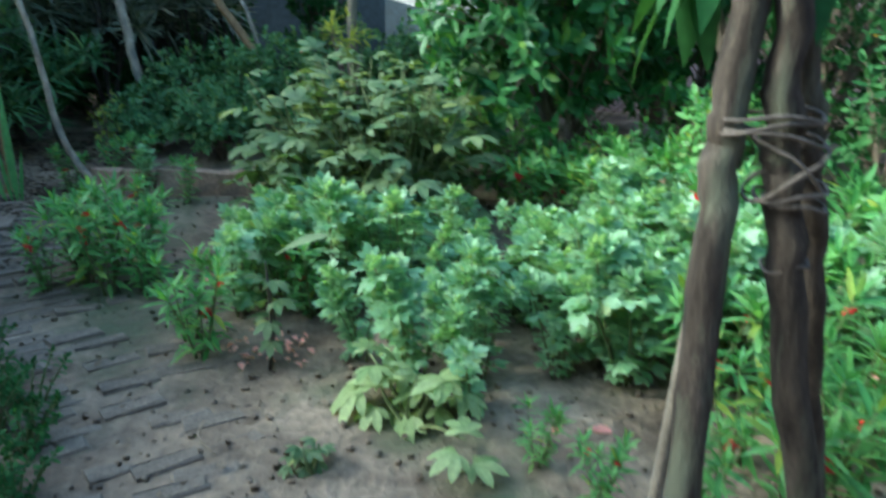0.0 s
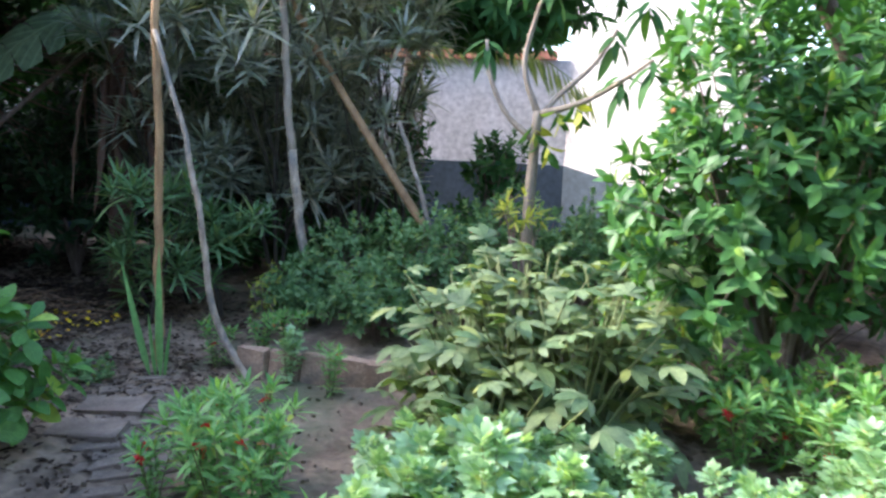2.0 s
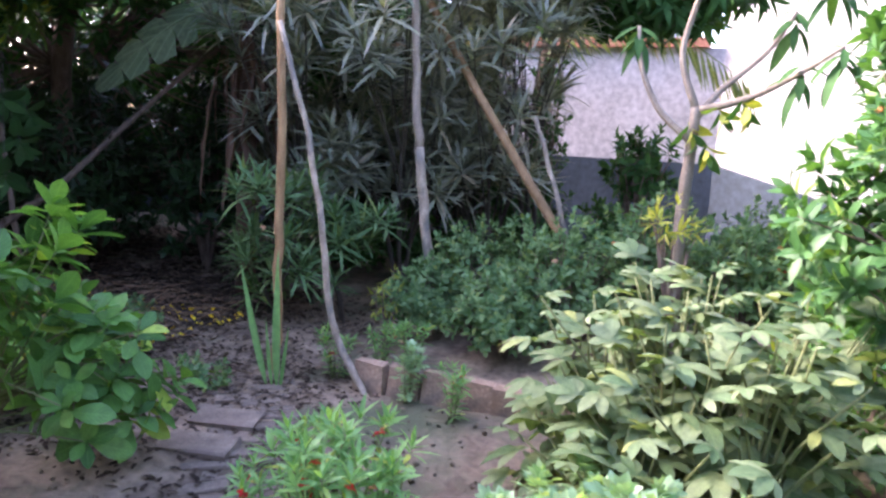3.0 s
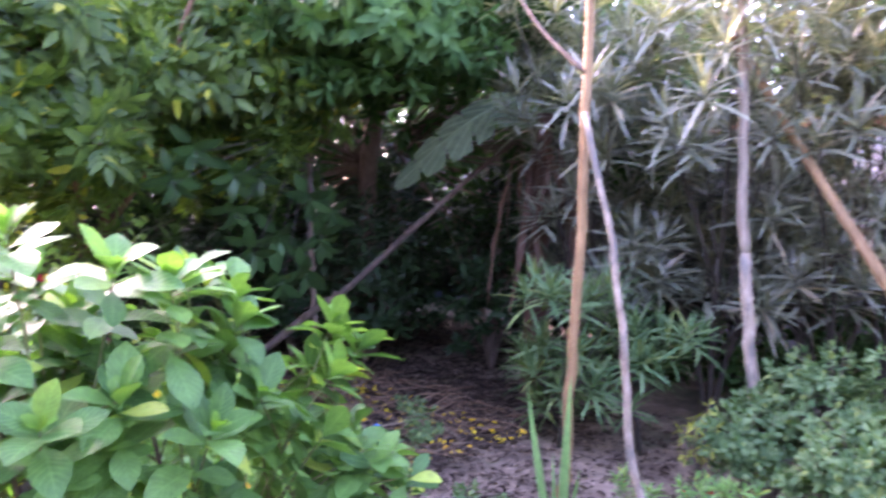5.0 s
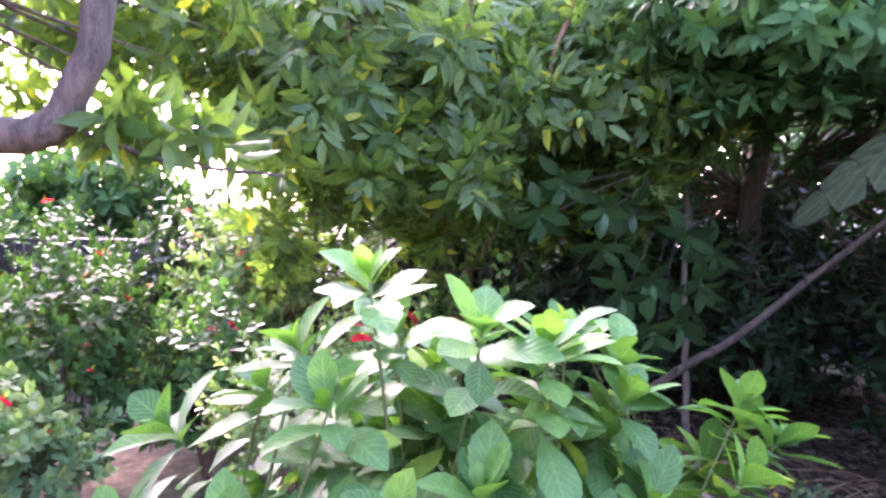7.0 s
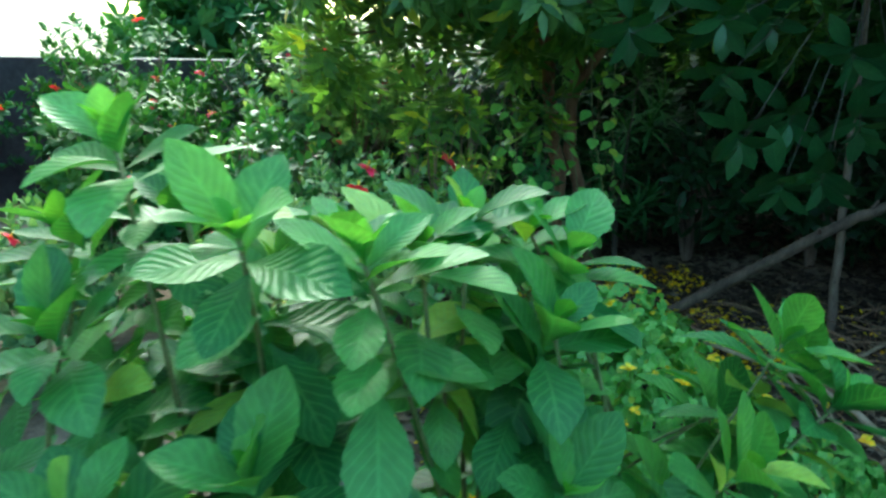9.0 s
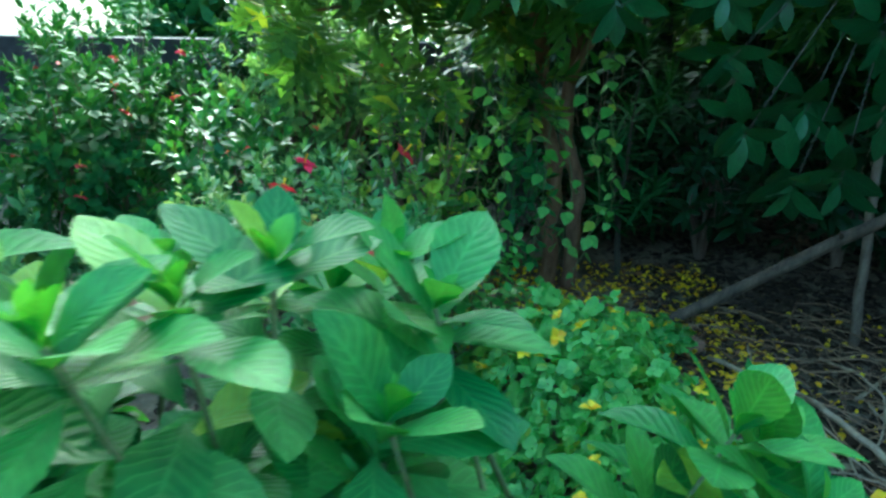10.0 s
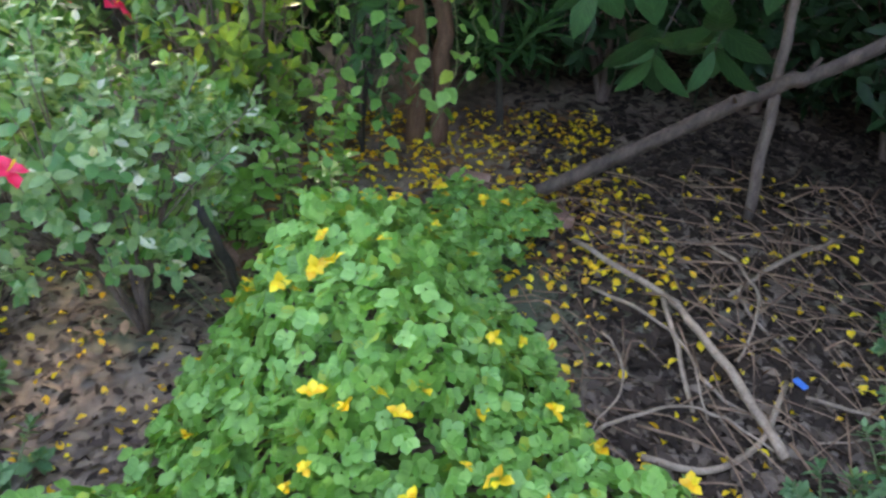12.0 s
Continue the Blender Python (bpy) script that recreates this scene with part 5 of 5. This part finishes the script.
def lying(n, x, y, template, size, material, name, label, category, z=0.012):
    X, Y = rng.uniform(*x, n), rng.uniform(*y, n)
    pos = np.stack([X, Y, ground_z(X, Y) + z + rng.uniform(0, 0.015, n)], 1)
    a = rng.uniform(0, 6.28, n)
    d = np.stack([np.cos(a), np.sin(a), rng.normal(0, 0.15, n)], 1)
    up = np.array([0, 0, 1.0]) + rng.normal(0, 0.25, (n, 3))
    solid(name, scatter(Geo(), template, pos, frames(d, up, rng.uniform(*size, n))), material, label, category, "stuff", True)


lying(1200, (-7.2, -5.4), (3.4, 5.1), T_PETAL, (0.6, 1.45), F_YELLOW, "fallen_petals", "fallen yellow petals thick under the tree", "petals", 0.03)
lying(460, (-6.4, -4.0), (4.1, 6.0), T_PETAL, (0.6, 1.45), F_YELLOW, "fallen_petals", "fallen yellow petals strewn on litter", "petals", 0.03)
lying(700, (-7.3, -5.5), (3.2, 5.0), T_SHRUB, (0.4, 0.9), RUSSET, "leaf_litter", "russet fallen leaves under the flowering tree", "leaf litter", 0.014)
lying(380, (-6.2, -4.0), (2.3, 3.6), T_PETAL, (0.6, 1.2), F_YELLOW, "fallen_petals", "fallen yellow petals strewn on soil", "petals")
# Near-black leaf layer: darkens the shaded soil beneath the twigs.
lying(5000, (-7.0, -4.0), (4.5, 7.0), T_SHRUB, (0.5, 1.0), HUMUS_SHADE, "leaf_litter", "thick rotted leaves under twigs, blackened to deepen the shade", "leaf litter", 0.004)
lying(900, (-6.0, -3.9), (2.0, 3.5), T_SHRUB, (0.3, 0.8), LITTER, "leaf_litter", "dry brown leaves on soil beside the leaf mound", "leaf litter")
lying(1400, (-6.0, -3.9), (2.0, 3.5), T_SHRUB, (0.3, 0.7), HUMUS_SHADE, "leaf_litter", "rotted dark leaves beside the leaf mound", "leaf litter", 0.003)
for x, y, s in ((-4.55, 2.75, 0.8), (-4.8, 2.55, 1.0), (-5.1, 2.4, 0.9), (-4.45, 5.35, 0.9), (-4.7, 5.55, 1.0), (-5.0, 5.7, 0.9), (-4.35, 5.1, 0.7), (-3.25, 4.62, 0.7), (-3.4, 4.75, 0.8)):
    herb("weed", (x, y), 0.16 * s, 8, T_SMALL, L_HEDGE, 6, "low green weeds on littered soil", "weed", 0.15, (15, 80), (0.8, 1.4), group="weeds")
lying(2200, (-5.2, -2.7), (4.3, 7.2), T_SHRUB, (0.3, 0.7), HUMUS_SHADE, "leaf_litter", "rotted dark leaves round the poles", "leaf litter", 0.003)
lying(1300, (-4.3, -2.3), (3.5, 5.3), T_SHRUB, (0.3, 0.7), HUMUS_SHADE, "leaf_litter", "rotted dark leaves beside the path", "leaf litter", 0.003)
# Shade under the trees put into the colour of this leaf layer.
lying(5500, (-8.8, -4.6), (4.6, 9.2), T_SHRUB, (0.6, 1.2), HUMUS_SHADE, "leaf_litter", "thick fallen leaves under the trees, darkened to stand for shade", "leaf litter")
lying(1500, (-7.5, -3.8), (2.0, 7.0), T_SHRUB, (0.4, 0.9), LITTER, "leaf_litter", "dry brown fallen leaves", "leaf litter")
lying(800, (-5.2, -2.6), (4.4, 7.0), T_SHRUB, (0.3, 0.8), LITTER, "leaf_litter", "dry brown fallen leaves under the poles", "leaf litter")
lying(260, (-2.6, 1.2), (1.5, 5.0), T_SMALL, (0.5, 1.0), LITTER, "leaf_litter", "small dry leaves and crumbs on soil", "leaf litter")
CLOD = compound([((lambda g: (g.v[0], g.f[0], g.uv[0]))(block(Geo(), (0, 0, 0), (0.03, 0.022, 0.018), 0.3, 0.003)), 0, (0, 0, 0), 1.0)])
lying(1500, (-2.9, 1.6), (1.2, 5.0), CLOD, (0.2, 0.9), SOIL, "soil_clods", "small crumbs and clods of brown soil", "soil", 0.0)
lying(1500, (-6.2, -3.0), (2.0, 6.4), CLOD, (0.2, 1.0), SOIL, "soil_clods", "crumbs of soil between fallen leaves", "soil", 0.0)
lying(40, (-0.92, -0.58), (2.72, 2.98), T_PETAL, (0.8, 1.3), F_PINK, "fallen_petals", "small heap of fallen pink petals", "petals", 0.02)

# ---- brick path, edging ----
paving = thing("brick_path", (-1.5, 2.9, -0.1), "worn brick path half buried in soil", "path", "", "structure")
bricks = []
for k in range(6):
    me = block(Geo(), (0, 0, 0), (0.225, 0.088, 0.06), 0.0, 0.005).mesh("brick", (0, 0, 0), False)
    me.materials.append(BRICK)
    bricks.append(me)
mid = curve([(-0.55, 1.2, 0), (-0.95, 2.0, 0), (-1.6, 2.95, 0), (-2.3, 3.9, 0), (-3.0, 4.9, 0)], 44)
tan = unit(np.gradient(mid, axis=0))
for i, (c, t) in enumerate(zip(mid, tan)):
    s = np.array([t[1], -t[0], 0])
    for k in (-1, 0, 1):
        if rng.uniform() < (0.5 if k == 1 else 0.2):
            continue
        q = c + s * (k * 0.235 + (0.05 if i % 2 else -0.05)) + rng.normal(0, 0.013, 3)
        ob = new("brick", bricks[(i * 3 + k) % 6])
        ob.parent = paving
        sink = 0.03 * (k == 1) * rng.uniform(0, 1) + 0.012 * rng.uniform(0, 1)
        ob.matrix_local = Matrix.Translation(Vector((q[0], q[1], float(ground_z(q[0], q[1])) - 0.012 - sink)) - paving.location) @ pose(0, 0, 0, rng.normal(0, 2.5), rng.normal(0, 2.5), math.degrees(math.atan2(s[1], s[0])) + rng.normal(0, 4))
edge = thing("bed_edging", (-1.6, 5.1, -0.05), "row of upright tan blocks edging the raised bed", "edging", "", "structure")
for k in range(11):
    me = block(Geo(), (0, 0, 0), (0.215, 0.075, 0.24), 0.0, 0.007).mesh("block", (0, 0, 0), False)
    me.materials.append(TAN_BLOCK)
    ob = new("block", me)
    ob.parent = edge
    ob.matrix_local = Matrix.Translation(Vector((-2.38 + 0.228 * k, 5.1 + rng.normal(0, 0.012), 0.06)) - edge.location) @ pose(0, 0, 0, rng.normal(-3, 3), rng.normal(0, 2), rng.normal(0, 3))
for x, y, a in ((-6.4, 3.6, 20), (-6.33, 4.25, 70), (-6.0, 4.62, 10), (-5.75, 3.2, 40)):
    ob = solid("brick", block(Geo(), (0, 0, 0), (0.22, 0.10, 0.07), 0, 0.006), RED_BRICK, "broken red brick lying on litter", "brick")
    ob.matrix_world = pose(x, y, 0.03, rng.normal(0, 6), rng.normal(0, 6), a)
for x, y in ((-2.78, 4.0), (-2.85, 4.3)):
    ob = solid("stone_slab", block(Geo(), (0, 0, 0), (0.38, 0.2, 0.07), 0, 0.008), BRICK, "flat grey stone slab on the path", "slab")
    ob.matrix_world = pose(x, y, float(ground_z(x, y)) - 0.005, 2, -2, 12)

# weeds by the path
for x, y, s in ((-1.42, 2.12, 1.0), (-1.7, 2.4, 1.1), (-1.32, 1.85, 0.9), (-1.6, 2.2, 1.2), (-1.9, 2.65, 1.0), (-1.5, 1.75, 1.0), (-1.55, 2.4, 1.0), (-1.4, 1.6, 1.0)):
    w, ends = herb("weed", (x, y), 0.2 * s, 14, T_SMALL, L_DARK, 9, "low dark green weeds by the path", "weed", 0.16, (15, 80), (0.5, 0.9), group="weeds")
    if (x, y) == (-1.7, 2.4):
        flowers(ends[:1], F_VIOLET, w, (0.7, 0.8))
herb("feathery_plant", (-2.1, 5.0), 0.32, 3, T_MUM, L_MUM, 7, "lone pale plant in front of the edging", "flower plant", 0.06)
scrap = Geo()
block(scrap, (-4.86, 5.26, 0.03), (0.05, 0.02, 0.012), 0.4)
solid("plastic_scrap", scrap, BLUE_SCRAP, "small blue plastic scrap on litter", "litter")
for x, y, sx, sy, a in ((-4.62, 2.60, 0.22, 0.16, 20), (-4.50, 2.72, 0.18, 0.15, -15), (-4.42, 2.52, 0.20, 0.17, 50), (-4.86, 2.46, 0.15, 0.12, 5), (-5.55, 2.14, 0.20, 0.16, 30)):
    ob = solid("stone", block(Geo(), (0, 0, 0), (sx, sy, 0.08), 0, 0.012), BRICK, "dark worn stone half sunk in littered soil", "stone")
    ob.matrix_world = pose(x, y, float(ground_z(x, y)) + 0.015, rng.normal(0, 4), rng.normal(0, 4), a)
